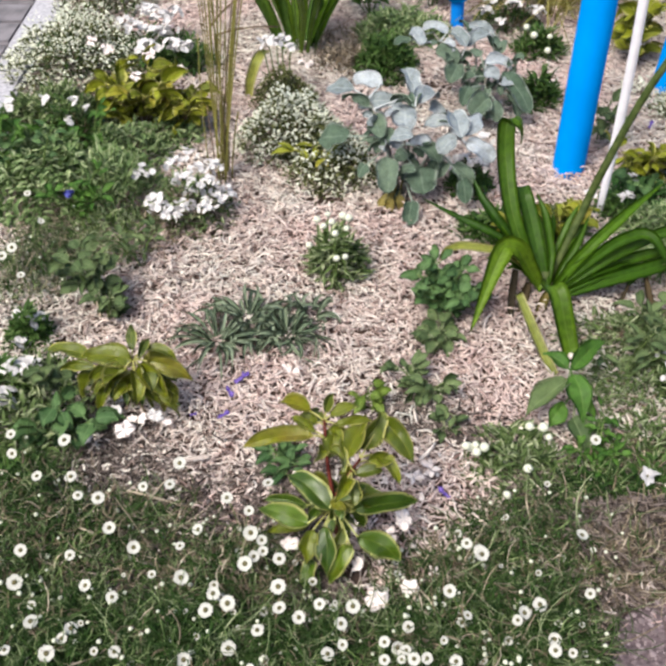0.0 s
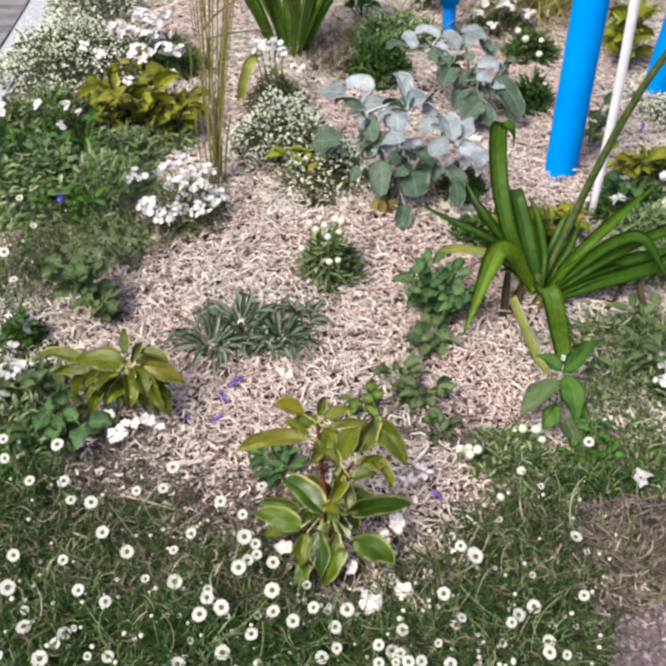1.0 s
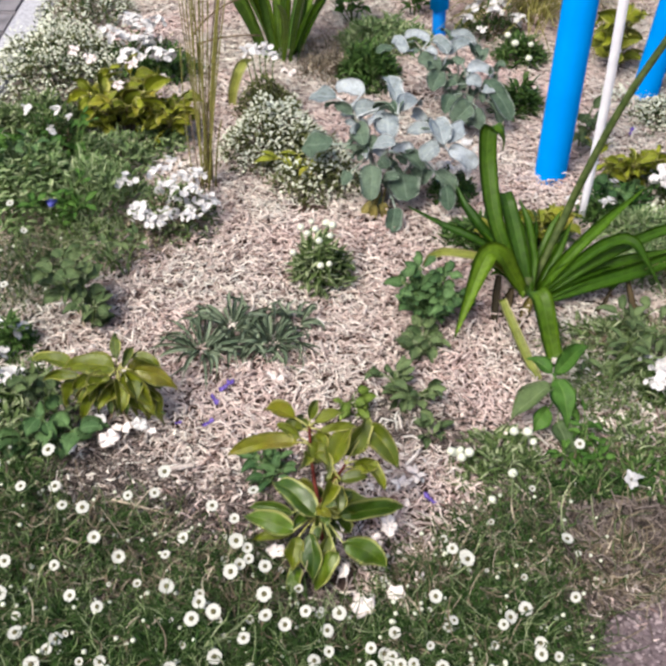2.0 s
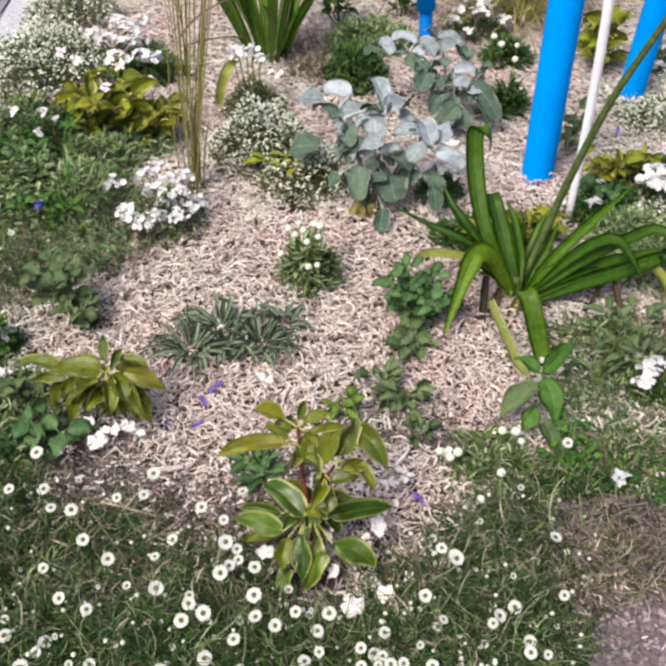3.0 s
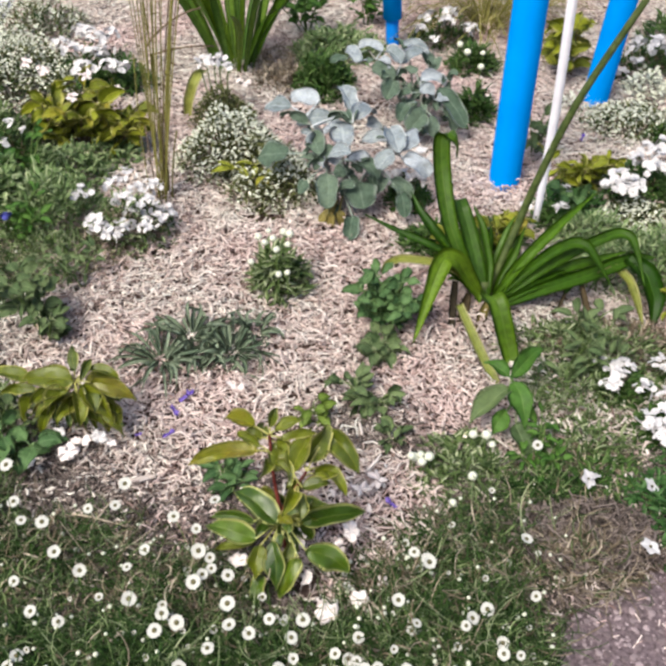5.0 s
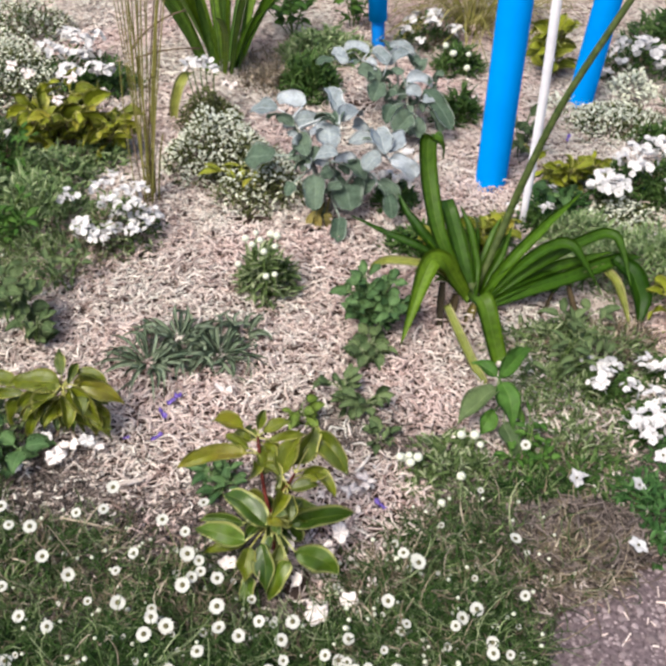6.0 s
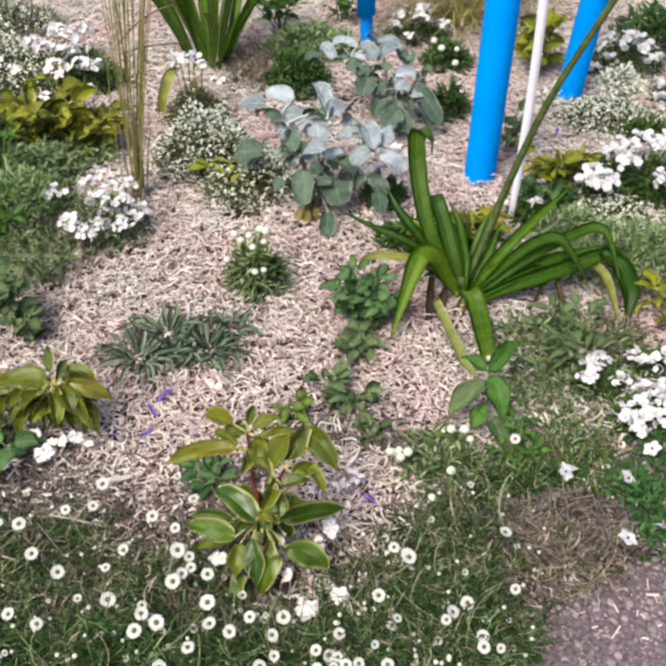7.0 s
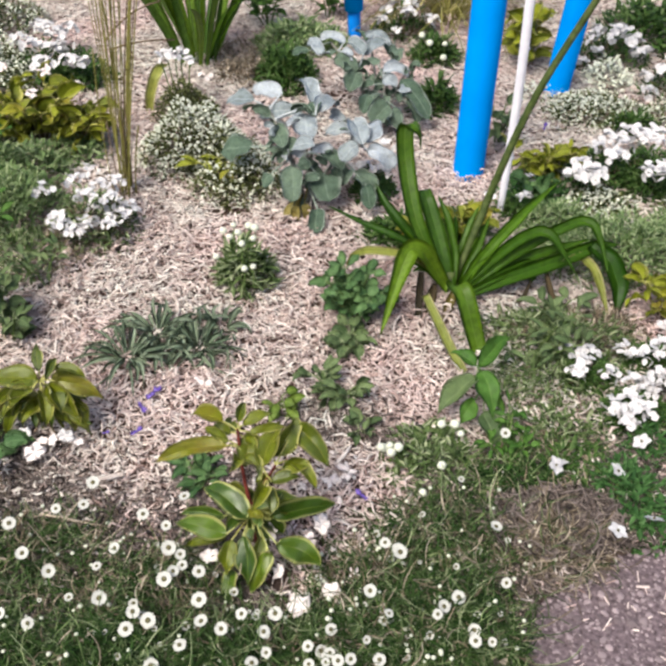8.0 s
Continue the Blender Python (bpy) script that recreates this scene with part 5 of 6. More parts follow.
DAISIES_LEFT = [(-0.372, 0.901), (-0.328, 0.87), (-0.252, 0.872), (-0.243, 0.813), (-0.39, 0.792), (-0.344, 0.771), (-0.463, 0.734), (-0.411, 0.708), (-0.401, 0.726), (-0.327, 0.686), (-0.221, 0.671), (-0.49, 0.686), (-0.51, 0.86), (-0.427, 0.849), (-0.403, 0.963), (-0.465, 1.021), (-0.523, 1.018), (-0.437, 0.965), (-0.494, 1.104), (-0.578, 1.065), (-0.592, 1.111), (-0.272, 1.038), (-0.33, 0.989), (-0.284, 0.993), (-0.183, 0.969), (-0.226, 0.905), (-0.188, 0.78), (-0.165, 0.768), (-0.427, 0.682), (-0.508, 0.806), (-0.197, 0.752)]
DAISIES_MIDDLE = [(-0.142, 0.936), (-0.114, 1.003), (-0.136, 0.889), (-0.118, 0.883), (-0.115, 0.864), (-0.129, 0.851), (-0.142, 0.835), (-0.087, 0.842), (-0.087, 0.797), (-0.021, 0.763), (0.031, 0.763), (-0.052, 0.735), (-0.115, 0.718), (-0.083, 0.756), (0.115, 0.727), (0.077, 0.695), (0.097, 0.692), (0.109, 0.686), (-0.008, 0.682), (0.014, 0.69), (0.076, 0.669), (0.101, 0.669), (0.119, 0.667), (-0.157, 0.692), (0.012, 0.73)]
DAISIES_RIGHT = [(0.182, 0.78), (0.166, 0.699), (0.182, 0.669), (0.296, 0.75), (0.282, 0.733), (0.336, 0.708), (0.41, 0.884), (0.403, 0.78), (0.206, 0.739), (0.242, 0.852), (0.241, 0.865), (0.22, 0.875), (0.138, 0.667), (0.331, 0.684), (0.356, 0.68), (0.321, 0.761), (0.482, 1.102)]
DAISIES_FAR = [(-0.763, 1.911), (-0.695, 1.778), (-0.741, 1.682), (-0.757, 1.654), (-0.693, 1.579), (-0.816, 2.169), (-0.899, 2.23), (-0.878, 2.109)]


def nearest(spots, plants):
    out = [[] for _ in plants]
    for p in spots:
        out[min(range(len(plants)), key=lambda i: (p[0] - plants[i][0]) ** 2 + (p[1] - plants[i][1]) ** 2)].append(p)
    return out


# ---- the setting ----
build_ground()
build_path()
build_kerb()
build_posts()

# ---- hero plants ----
hydrangea_a()
hydrangea_b()
agapanthus_main()
silver_plant(0.185, 2.03, ((0.09, 2.14, 0.235), (0.205, 2.06, 0.255), (0.18, 2.035, 0.235), (0.32, 2.06, 0.21), (0.12, 2.06, 0.17)), SILVER, SILVER_LOW, SILVER_OLD, 43, 46, "silver-leaved plant with broad felted pale grey leaves")
silver_plant(0.44, 2.44, ((0.30, 2.62, 0.205), (0.42, 2.66, 0.21), (0.50, 2.63, 0.20), (0.52, 2.50, 0.16), (0.45, 2.48, 0.13), (0.38, 2.55, 0.15)), SILVER_FAR, SILVER_FAR_LOW, [], 41, 46, "silver-leaved plant with felted grey-green leaves and pale tips")
agapanthus(-0.11, 2.95, 28, 0.46, 0.030, 51, "agapanthus clump with upright glossy green strap leaves", (-0.02, -0.04), rise=(0.85, 1.4), foot=0.07)

young = thing("agapanthus", -0.263, 2.579, "single curved bright green strap leaf growing from the mulch", "plant", "agapanthus")
bent_leaf(young, [(-0.263, 2.579, 0.0), (-0.253, 2.571, 0.07), (-0.233, 2.569, 0.13), (-0.215, 2.6, 0.15), (-0.195, 2.643, 0.135)], 0.034, "agapanthus_pale")

# ---- daisy mats along the front ----
MATS = [
    (-0.46, 0.7, 0.17, 0.16, 0.09, 4600, 22, 0.08),
    (-0.24, 0.7, 0.16, 0.15, 0.09, 4600, 18, 0.08),
    (-0.05, 0.68, 0.14, 0.13, 0.084, 3600, 15, 0.09),
    (-0.4, 0.93, 0.2, 0.13, 0.06, 2465, 7, 0.25),
    (-0.17, 0.86, 0.16, 0.1, 0.06, 1885, 6, 0.3),
    (-0.56, 0.95, 0.12, 0.2, 0.084, 2175, 4, 0.15),
    (0.14, 0.7, 0.15, 0.13, 0.084, 3400, 14, 0.14),
    (0.3, 0.74, 0.14, 0.14, 0.084, 3600, 14, 0.10),
    (0.36, 0.93, 0.16, 0.11, 0.060, 1900, 9, 0.22),
    (0.19, 0.85, 0.11, 0.09, 0.05, 1000, 6, 0.3),
    (0.52, 0.9, 0.11, 0.07, 0.054, 1885, 3, 0.8),
]
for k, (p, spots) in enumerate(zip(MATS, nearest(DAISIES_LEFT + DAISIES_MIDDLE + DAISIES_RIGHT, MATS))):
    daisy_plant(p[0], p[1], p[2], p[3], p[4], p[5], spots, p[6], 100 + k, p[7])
daisy_plant(-0.70, 1.75, 0.12, 0.18, 0.07, 1500, DAISIES_FAR, 5, 130, 0.2)

# ---- white flowers ----
phlox(-0.365, 1.945, 0.12, 0.12, 0.125, 0, 14, 0.0092, 61, spots=((-0.381, 2.07, 0.125), (-0.411, 2.028, 0.125), (-0.349, 2.002, 0.125), (-0.309, 2.014, 0.125), (-0.375, 1.953, 0.125), (-0.311, 1.934, 0.125), (-0.272, 1.938, 0.09), (-0.296, 1.911, 0.09), (-0.432, 1.873, 0.09), (-0.398, 1.854, 0.09), (-0.371, 1.888, 0.09), (-0.325, 1.877, 0.09), (-0.485, 1.993, 0.125), (-0.446, 1.914, 0.09), (-0.354, 1.953, 0.09)), inner="mat_dry", leaf="herb")
phlox(-0.58, 2.86, 0.17, 0.19, 0.12, 0, 14, 0.0125, 62, spots=((-0.603, 2.98, 0.13), (-0.641, 2.859, 0.13), (-0.587, 2.731, 0.13), (-0.508, 2.74, 0.13), (-0.472, 2.721, 0.13), (-0.57, 2.944, 0.13), (-0.544, 2.987, 0.13), (-0.566, 2.836, 0.13), (-0.677, 2.91, 0.13), (-0.537, 2.859, 0.13), (-0.637, 3.015, 0.13)))
phlox(-0.15, 2.54, 0.10, 0.085, 0.125, 0, 7, 0.0115, 63, spots=((-0.214, 2.583, 0.195), (-0.169, 2.573, 0.2), (-0.124, 2.547, 0.2), (-0.152, 2.591, 0.205), (-0.196, 2.604, 0.2)), leaf="variegated")
phlox(0.725, 1.32, 0.06, 0.05, 0.06, 0, 12, 0.0086, 64, spots=((0.69, 1.352, 0.075), (0.706, 1.314, 0.075), (0.683, 1.285, 0.075), (0.734, 1.344, 0.075), (0.751, 1.272, 0.075), (0.809, 1.346, 0.075)), inner="mat_dry")
phlox(0.785, 1.195, 0.08, 0.07, 0.07, 0, 12, 0.0088, 65, spots=((0.722, 1.174, 0.085), (0.764, 1.189, 0.085), (0.78, 1.157, 0.085), (0.741, 1.135, 0.085), (0.73, 1.152, 0.085), (0.768, 1.165, 0.085), (0.786, 1.239, 0.085), (0.819, 1.231, 0.085), (0.852, 1.254, 0.085), (0.809, 1.216, 0.085), (0.864, 1.243, 0.085), (0.872, 1.217, 0.085)))
phlox(0.89, 1.34, 0.07, 0.07, 0.065, 0, 12, 0.0088, 66, spots=((0.866, 1.326, 0.08), (0.837, 1.312, 0.08), (0.894, 1.35, 0.08), (0.918, 1.328, 0.08), (0.929, 1.404, 0.08), (0.918, 1.282, 0.08)))
phlox(1.00, 2.08, 0.11, 0.12, 0.11, 0, 13, 0.0118, 67, spots=((1.041, 2.156, 0.13), (1.061, 2.102, 0.13), (1.024, 2.045, 0.13), (0.997, 2.1, 0.13), (0.917, 1.961, 0.13), (0.922, 2.014, 0.13), (0.939, 1.976, 0.13), (1.097, 2.177, 0.13), (0.893, 1.973, 0.13)))
phlox(1.13, 2.07, 0.08, 0.12, 0.11, 0, 13, 0.0118, 68, spots=((1.141, 2.145, 0.13), (1.129, 2.17, 0.13), (1.162, 2.12, 0.13), (1.087, 1.971, 0.13), (1.106, 1.944, 0.13), (1.146, 1.988, 0.13), (1.175, 2.172, 0.13)))
phlox(1.28, 2.86, 0.16, 0.12, 0.12, 15, 8, 0.0135, 69)
phlox(0.61, 3.10, 0.13, 0.10, 0.13, 9, 8, 0.013, 70)
phlox(-0.66, 1.30, 0.06, 0.07, 0.09, 4, 6, 0.013, 71)
phlox(-0.665, 1.47, 0.05, 0.05, 0.08, 3, 5, 0.012, 72)
phlox(1.45, 2.6, 0.15, 0.12, 0.12, 13, 8, 0.013, 73)
phlox(0.365, 2.07, 0.06, 0.06, 0.10, 0, 6, 0.012, 74, spots=((0.321, 2.049, 0.12), (0.35, 2.053, 0.12), (0.376, 2.044, 0.12), (0.396, 2.026, 0.12), (0.408, 2.158, 0.12)))

# ---- pale variegated hummocks ----
variegated(-0.115, 2.30, 0.17, 0.15, 0.17, 2500, 81, "variegated")
variegated(-0.03, 2.24, 0.14, 0.11, 0.13, 1300, 89, "variegated", 0.6, cream=0.40)
variegated(0.005, 2.12, 0.14, 0.10, 0.12, 1500, 82, "variegated", 0.6, cream=0.36)
variegated(-0.845, 2.80, 0.25, 0.28, 0.17, 4600, 83)
variegated(-0.84, 3.25, 0.20, 0.2, 0.16, 1800, 84)
variegated(1.12, 2.48, 0.19, 0.14, 0.07, 2000, 85)
variegated(1.38, 2.40, 0.16, 0.14, 0.09, 1200, 86)
variegated(0.95, 1.95, 0.14, 0.09, 0.06, 900, 87)
variegated(1.22, 1.90, 0.14, 0.10, 0.06, 900, 88)

# ---- feathery and leafy greens ----
FEA = "soft hummock of feathery green foliage"
ROUND = "loose hummock of small rounded mid-green leaves"
mound("leafy_hummock", -0.76, 2.05, 0.20, 0.18, 0.17, 1900, (0.018, 0.036), (0.009, 0.016), "feather", 91, ROUND, "plant", "leafy plants", "ovate", n=5, elev=(0.5, 0.5), stems="green_stem", shell=0.5)
mound("feathery_plant", -0.58, 2.02, 0.14, 0.15, 0.15, 1600, (0.016, 0.040), (0.004, 0.009), "feather", 205, "airy hummock of fine thread-like pale green foliage", group="feathery plants", n=6, elev=(0.9, 0.4), stems="green_stem")
mound("weed_patch", -0.44, 1.86, 0.10, 0.12, 0.05, 320, (0.02, 0.045), (0.003, 0.006), "mat_dry", 206, "patch of half-dry fine weeds", "weed", "weeds", stems="brown_stem")
mound("leafy_hummock", -0.80, 2.36, 0.20, 0.16, 0.15, 1900, (0.018, 0.038), (0.008, 0.015), "herb", 92, ROUND, "plant", "leafy plants", "ovate", n=5, elev=(0.5, 0.5), stems="green_stem", shell=0.5)
mound("feathery_plant", 0.92, 1.72, 0.20, 0.12, 0.15, 2300, (0.015, 0.04), (0.003, 0.007), "feather", 93, FEA, group="feathery plants", n=5, elev=(0.5, 0.5), stems="green_stem")
mound("feathery_plant", 1.14, 1.76, 0.16, 0.14, 0.13, 1700, (0.015, 0.04), (0.003, 0.007), "feather", 94, FEA, group="feathery plants", n=5, elev=(0.5, 0.5), stems="green_stem")
mound("feathery_plant", 0.17, 2.78, 0.10, 0.14, 0.13, 1300, (0.018, 0.04), (0.006, 0.012), "dark_leaf", 95, FEA, group="feathery plants", n=5, elev=(0.6, 0.5), stems="green_stem")
bushy("leafy_plant", 0.14, 3.22, 0.22, 0.22, 60, 0.05, 0.026, "bright", 96, "bushy plant with fresh green leaves", "plant", "leafy plants", stem="green_stem")
bushy("leafy_plant", 0.36, 3.28, 0.16, 0.2, 40, 0.045, 0.024, "bright", 97, "bushy plant with fresh green leaves", "plant", "leafy plants", stem="green_stem")
bushy("mint_plant", 0.255, 1.57, 0.105, 0.11, 120, 0.040, 0.026, "mint", 98, "compact bush of toothed mid-green mint-like leaves", "plant", "", stem="green_stem")
bushy("weed", -0.535, 1.58, 0.075, 0.17, 36, 0.046, 0.030, "weed", 99, "straggly weed with dull green oval leaves", "weed", "weeds", stem="green_stem")
bushy("weed", -0.47, 1.74, 0.09, 0.14, 24, 0.034, 0.014, "weed", 140, "straggly weed with dull green oval leaves", "weed", "weeds", stem="green_stem")
broad = thing("weed", 0.487, 1.283, "upright weed with broad soft green leaves", "weed", "weeds")
stalk = Geo()
tube(stalk, [(0.487, 1.283, -0.01), (0.487, 1.283 - 0.01, 0.06), (0.468, 1.276, 0.10)], 0.003, 0.0018, 7)
part("stem", stalk, "green_stem", broad)
rowed_leaves(broad, WEED, "ovate", ("bright", "bright", "bright", "weed", "weed"), ((0.468, 1.276, 0.10), (0.487, 1.283 - 0.01, 0.05)), 0.0015, fold=0.35, wave=0.08)
mound("weed_patch", 0.63, 1.47, 0.14, 0.08, 0.05, 800, (0.015, 0.04), (0.003, 0.009), "herb", 214, "patch of fine tangled green weeds", "weed", "weeds", stems="brown_stem", inner="mat_dry")
mound("weed_patch", 0.80, 1.46, 0.12, 0.10, 0.05, 700, (0.015, 0.035), (0.003, 0.007), "mat_dry", 215, "patch of half-dry fine weeds", "weed", "weeds", stems="brown_stem")
bushy("weed", 0.62, 1.38, 0.14, 0.12, 44, 0.040, 0.015, "weed", 142, "straggly weed with dull green oval leaves", "weed", "weeds", stem="green_stem")
bushy("weed", 0.185, 1.30, 0.07, 0.07, 34, 0.042, 0.022, "weed", 143, "small low weed with dark green leaves", "weed", "weeds", stem="green_stem")
bushy("weed", 0.215, 1.20, 0.04, 0.045, 16, 0.035, 0.018, "weed", 144, "small low weed with dark green leaves", "weed", "weeds", stem="green_stem")
bushy("seedling", 0.075, 1.275, 0.035, 0.045, 14, 0.036, 0.024, "lime", 145, "small seedling with yellow-green leaves", "plant", "", stem="green_stem")
bushy("weed", -0.095, 1.11, 0.062, 0.04, 32, 0.036, 0.020, "mint", 146, "small low weed with dark green leaves", "weed", "weeds", stem="green_stem")
bushy("weed", -0.525, 1.18, 0.10, 0.08, 24, 0.055, 0.032, "mint", 147, "low plant with broad green leaves", "weed", "weeds", stem="green_stem")
bushy("weed", -0.58, 1.30, 0.09, 0.09, 20, 0.045, 0.028, "weed", 148, "low plant with broad green leaves", "weed", "weeds", stem="green_stem")
bushy("weed", 0.50, 1.12, 0.12, 0.07, 46, 0.026, 0.012, "bright", 149, "low spreading weed with small bright green leaves", "weed", "weeds", stem="green_stem")
bushy("weed", 0.70, 1.515, 0.06, 0.07, 20, 0.050, 0.022, "weed", 150, "straggly weed with dull green oval leaves", "weed", "weeds", stem="green_stem")
mound("weed_patch", 0.60, 1.16, 0.13, 0.10, 0.045, 650, (0.015, 0.035), (0.004, 0.008), "herb", 151, "patch of fine tangled green weeds", "weed", "weeds", stems="green_stem")
mound("weed_patch", 0.62, 1.31, 0.13, 0.11, 0.06, 1100, (0.015, 0.035), (0.003, 0.006), "herb", 152, "patch of half-dry fine weeds", "weed", "weeds", stems="brown_stem")
mound("weed_patch", 0.36, 1.10, 0.11, 0.07, 0.05, 800, (0.015, 0.035), (0.003, 0.008), "herb", 153, "patch of fine tangled green weeds", "weed", "weeds", stems="green_stem")
mound("weed_patch", -0.58, 2.23, 0.13, 0.10, 0.11, 800, (0.018, 0.04), (0.006, 0.013), "feather", 154, "patch of low green leaves", "weed", "weeds", stems="green_stem")
mound("weed_patch", -0.455, 2.342, 0.09, 0.10, 0.07, 700, (0.018, 0.04), (0.005, 0.011), "feather", 217, "patch of low green leaves", "weed", "weeds", stems="green_stem")
mound("weed_patch", -0.50, 2.80, 0.12, 0.09, 0.08, 600, (0.02, 0.05), (0.006, 0.012), "dark_leaf", 155, "patch of low dark green leaves", "weed", "weeds", stems="green_stem")
mound("weed_patch", 1.16, 2.06, 0.16, 0.09, 0.06, 900, (0.02, 0.05), (0.004, 0.009), "dark_leaf", 156, "patch of low dark green leaves", "weed", "weeds", stems="green_stem")
mound("dry_tangle", 0.02, 2.98, 0.10, 0.08, 0.07, 260, (0.05, 0.11), (0.002, 0.003), "mat_dry", 157, "tangle of dry curled stems", "weed", "", "cut", (0.3, 0.4), (1.0, 3.0), 9, stems="brown_stem")
mound("leafy_edge", 1.52, 3.05, 0.2, 0.2, 0.14, 900, (0.03, 0.06), (0.012, 0.02), "dark_leaf", 158, "dark green leafy plant at the back of the bed", "plant", "", "ovate", stems="green_stem")
mound("silver_cushion", 1.24, 2.70, 0.09, 0.09, 0.08, 420, (0.018, 0.03), (0.008, 0.014), "fleck", 159, "small grey-green cushion plant", "plant", "", "ovate", stems="grey_stem")

bushy("weed", -0.78, 2.02, 0.15, 0.24, 40, 0.035, 0.018, "mint", 161, "leafy stems with mid-green oval leaves among feathery foliage", "weed", "weeds", stem="green_stem")
bushy("weed", -0.66, 2.16, 0.14, 0.20, 36, 0.035, 0.018, "bright", 162, "leafy stems with fresh green oval leaves among feathery foliage", "weed", "weeds", stem="green_stem")
phlox(-0.74, 2.26, 0.12, 0.08, 0.17, 5, 3, 0.012, 163)

bushy("mint_plant", 0.215, 1.46, 0.06, 0.05, 30, 0.040, 0.028, "weed", 164, "low sprig of mid-green mint-like leaves", "plant", "", stem="green_stem")
mound("weed_patch", -0.60, 1.22, 0.15, 0.20, 0.07, 1500, (0.015, 0.04), (0.004, 0.010), "herb", 165, "patch of fine tangled green weeds", "weed", "weeds", stems="green_stem")
mound("weed_patch", -0.62, 1.02, 0.12, 0.14, 0.06, 900, (0.015, 0.04), (0.004, 0.010), "dark_leaf", 166, "patch of low dark green leaves", "weed", "weeds", stems="green_stem")
mound("weed_patch", -0.55, 1.83, 0.13, 0.12, 0.09, 900, (0.015, 0.04), (0.003, 0.007), "herb", 167, "patch of fine tangled green weeds", "weed", "weeds", stems="green_stem")
mound("weed_patch", 0.73, 1.42, 0.16, 0.13, 0.06, 1300, (0.015, 0.04), (0.003, 0.008), "herb", 168, "patch of fine tangled green weeds", "weed", "weeds", stems="green_stem")
mound("weed_patch", 0.80, 1.12, 0.13, 0.10, 0.05, 900, (0.012, 0.03), (0.004, 0.008), "trail", 169, "patch of fine tangled green weeds", "weed", "weeds", stems="green_stem")
mound("leafy_hummock", 0.24, 3.04, 0.17, 0.14, 0.10, 1500, (0.02, 0.045), (0.008, 0.016), "feather", 180, "bright green leafy hummock at the back of the bed", "plant", "leafy plants", "ovate", stems="green_stem")
mound("leafy_hummock", 0.04, 2.82, 0.10, 0.10, 0.07, 500, (0.02, 0.045), (0.003, 0.006), "mat_dry", 186, "low hummock of dry brownish stems", "plant", "", "cut", stems="brown_stem")
mound("leafy_hummock", 1.00, 2.62, 0.12, 0.10, 0.05, 500, (0.010, 0.02), (0.004, 0.008), "fleck", 187, VAR, "plant", "variegated plants", "ovate", stems="brown_stem")
for k, (p, q, z) in enumerate(((-0.64, 2.45, 0.23), (-0.52, 2.44, 0.22), (-0.55, 2.36, 0.19), (-0.70, 2.52, 0.22), (-0.44, 2.42, 0.18))):
    fallen("faded_flower", p, q, 0.02, "petal_pink", "faded pinkish white hydrangea flower resting among olive leaves", "faded flowers", 360 + k, z=z, petals=5)

mound("weed_patch", 0.55, 0.985, 0.15, 0.09, 0.04, 600, (0.02, 0.05), (0.003, 0.006), "mat_dry", 188, "dry brown tangle of dead daisy stems", "weed", "weeds", "lance", (0.2, 0.4), stems="brown_stem")
mound("weed_patch", 0.50, 1.04, 0.14, 0.07, 0.045, 1500, (0.02, 0.05), (0.002, 0.005), "mat", 189, "patch of fine tangled green weeds", "weed", "weeds", "lance", (0.2, 0.4), stems="green_stem")
mound("weed_patch", 0.60, 1.08, 0.12, 0.08, 0.05, 750, (0.012, 0.03), (0.004, 0.008), "dark_leaf", 190, "patch of low dark green leaves", "weed", "weeds", stems="green_stem")
mound("weed_patch", 0.58, 1.11, 0.14, 0.08, 0.04, 500, (0.015, 0.04), (0.002, 0.005), "mat_dry", 216, "patch of half-dry fine weeds", "weed", "weeds", stems="brown_stem")

bushy("weed", -0.505, 1.53, 0.055, 0.08, 24, 0.042, 0.026, "weed", 195, "straggly weed with dull green oval leaves", "weed", "weeds", stem="green_stem")
bushy("weed", -0.86, 2.12, 0.12, 0.22, 34, 0.04, 0.02, "bright", 196, "leafy stems with fresh green oval leaves among feathery foliage", "weed", "weeds", stem="green_stem")
bushy("weed", -0.64, 1.92, 0.12, 0.20, 34, 0.036, 0.016, "bright", 197, "leafy stems with fresh green oval leaves among feathery foliage", "weed", "weeds", stem="green_stem")
phlox(-0.88, 2.16, 0.10, 0.08, 0.20, 4, 3, 0.012, 198)

mound("weed_patch", 0.82, 1.86, 0.13, 0.09, 0.09, 1100, (0.015, 0.04), (0.003, 0.008), "feather", 207, "patch of fine tangled green weeds", "weed", "weeds", stems="green_stem")
mound("weed_patch", 0.40, 1.86, 0.09, 0.06, 0.08, 500, (0.02, 0.045), (0.006, 0.012), "dark_leaf", 208, "patch of low dark green leaves", "weed", "weeds", stems="green_stem")
mound("weed_patch", 0.57, 1.88, 0.07, 0.06, 0.07, 450, (0.02, 0.05), (0.006, 0.013), "herb", 210, "patch of fine tangled green weeds", "weed", "weeds", stems="brown_stem")
mound("weed_patch", 0.80, 2.02, 0.10, 0.10, 0.06, 600, (0.02, 0.045), (0.005, 0.012), "trail", 211, "patch of low dark green leaves", "weed", "weeds", stems="green_stem")
bushy("hydrangea", 0.46, 1.83, 0.07, 0.09, 26, 0.045, 0.022, "olive", 212, "young hydrangea with olive yellow-green leaves behind the strap leaves", "shrub", "hydrangeas", stem="brown_stem")
phlox(0.735, 1.95, 0.06, 0.06, 0.07, 0, 4, 0.010, 209, spots=((0.75, 1.924, 0.09), (0.726, 1.914, 0.09), (0.776, 2.004, 0.09), (0.647, 1.926, 0.09)))
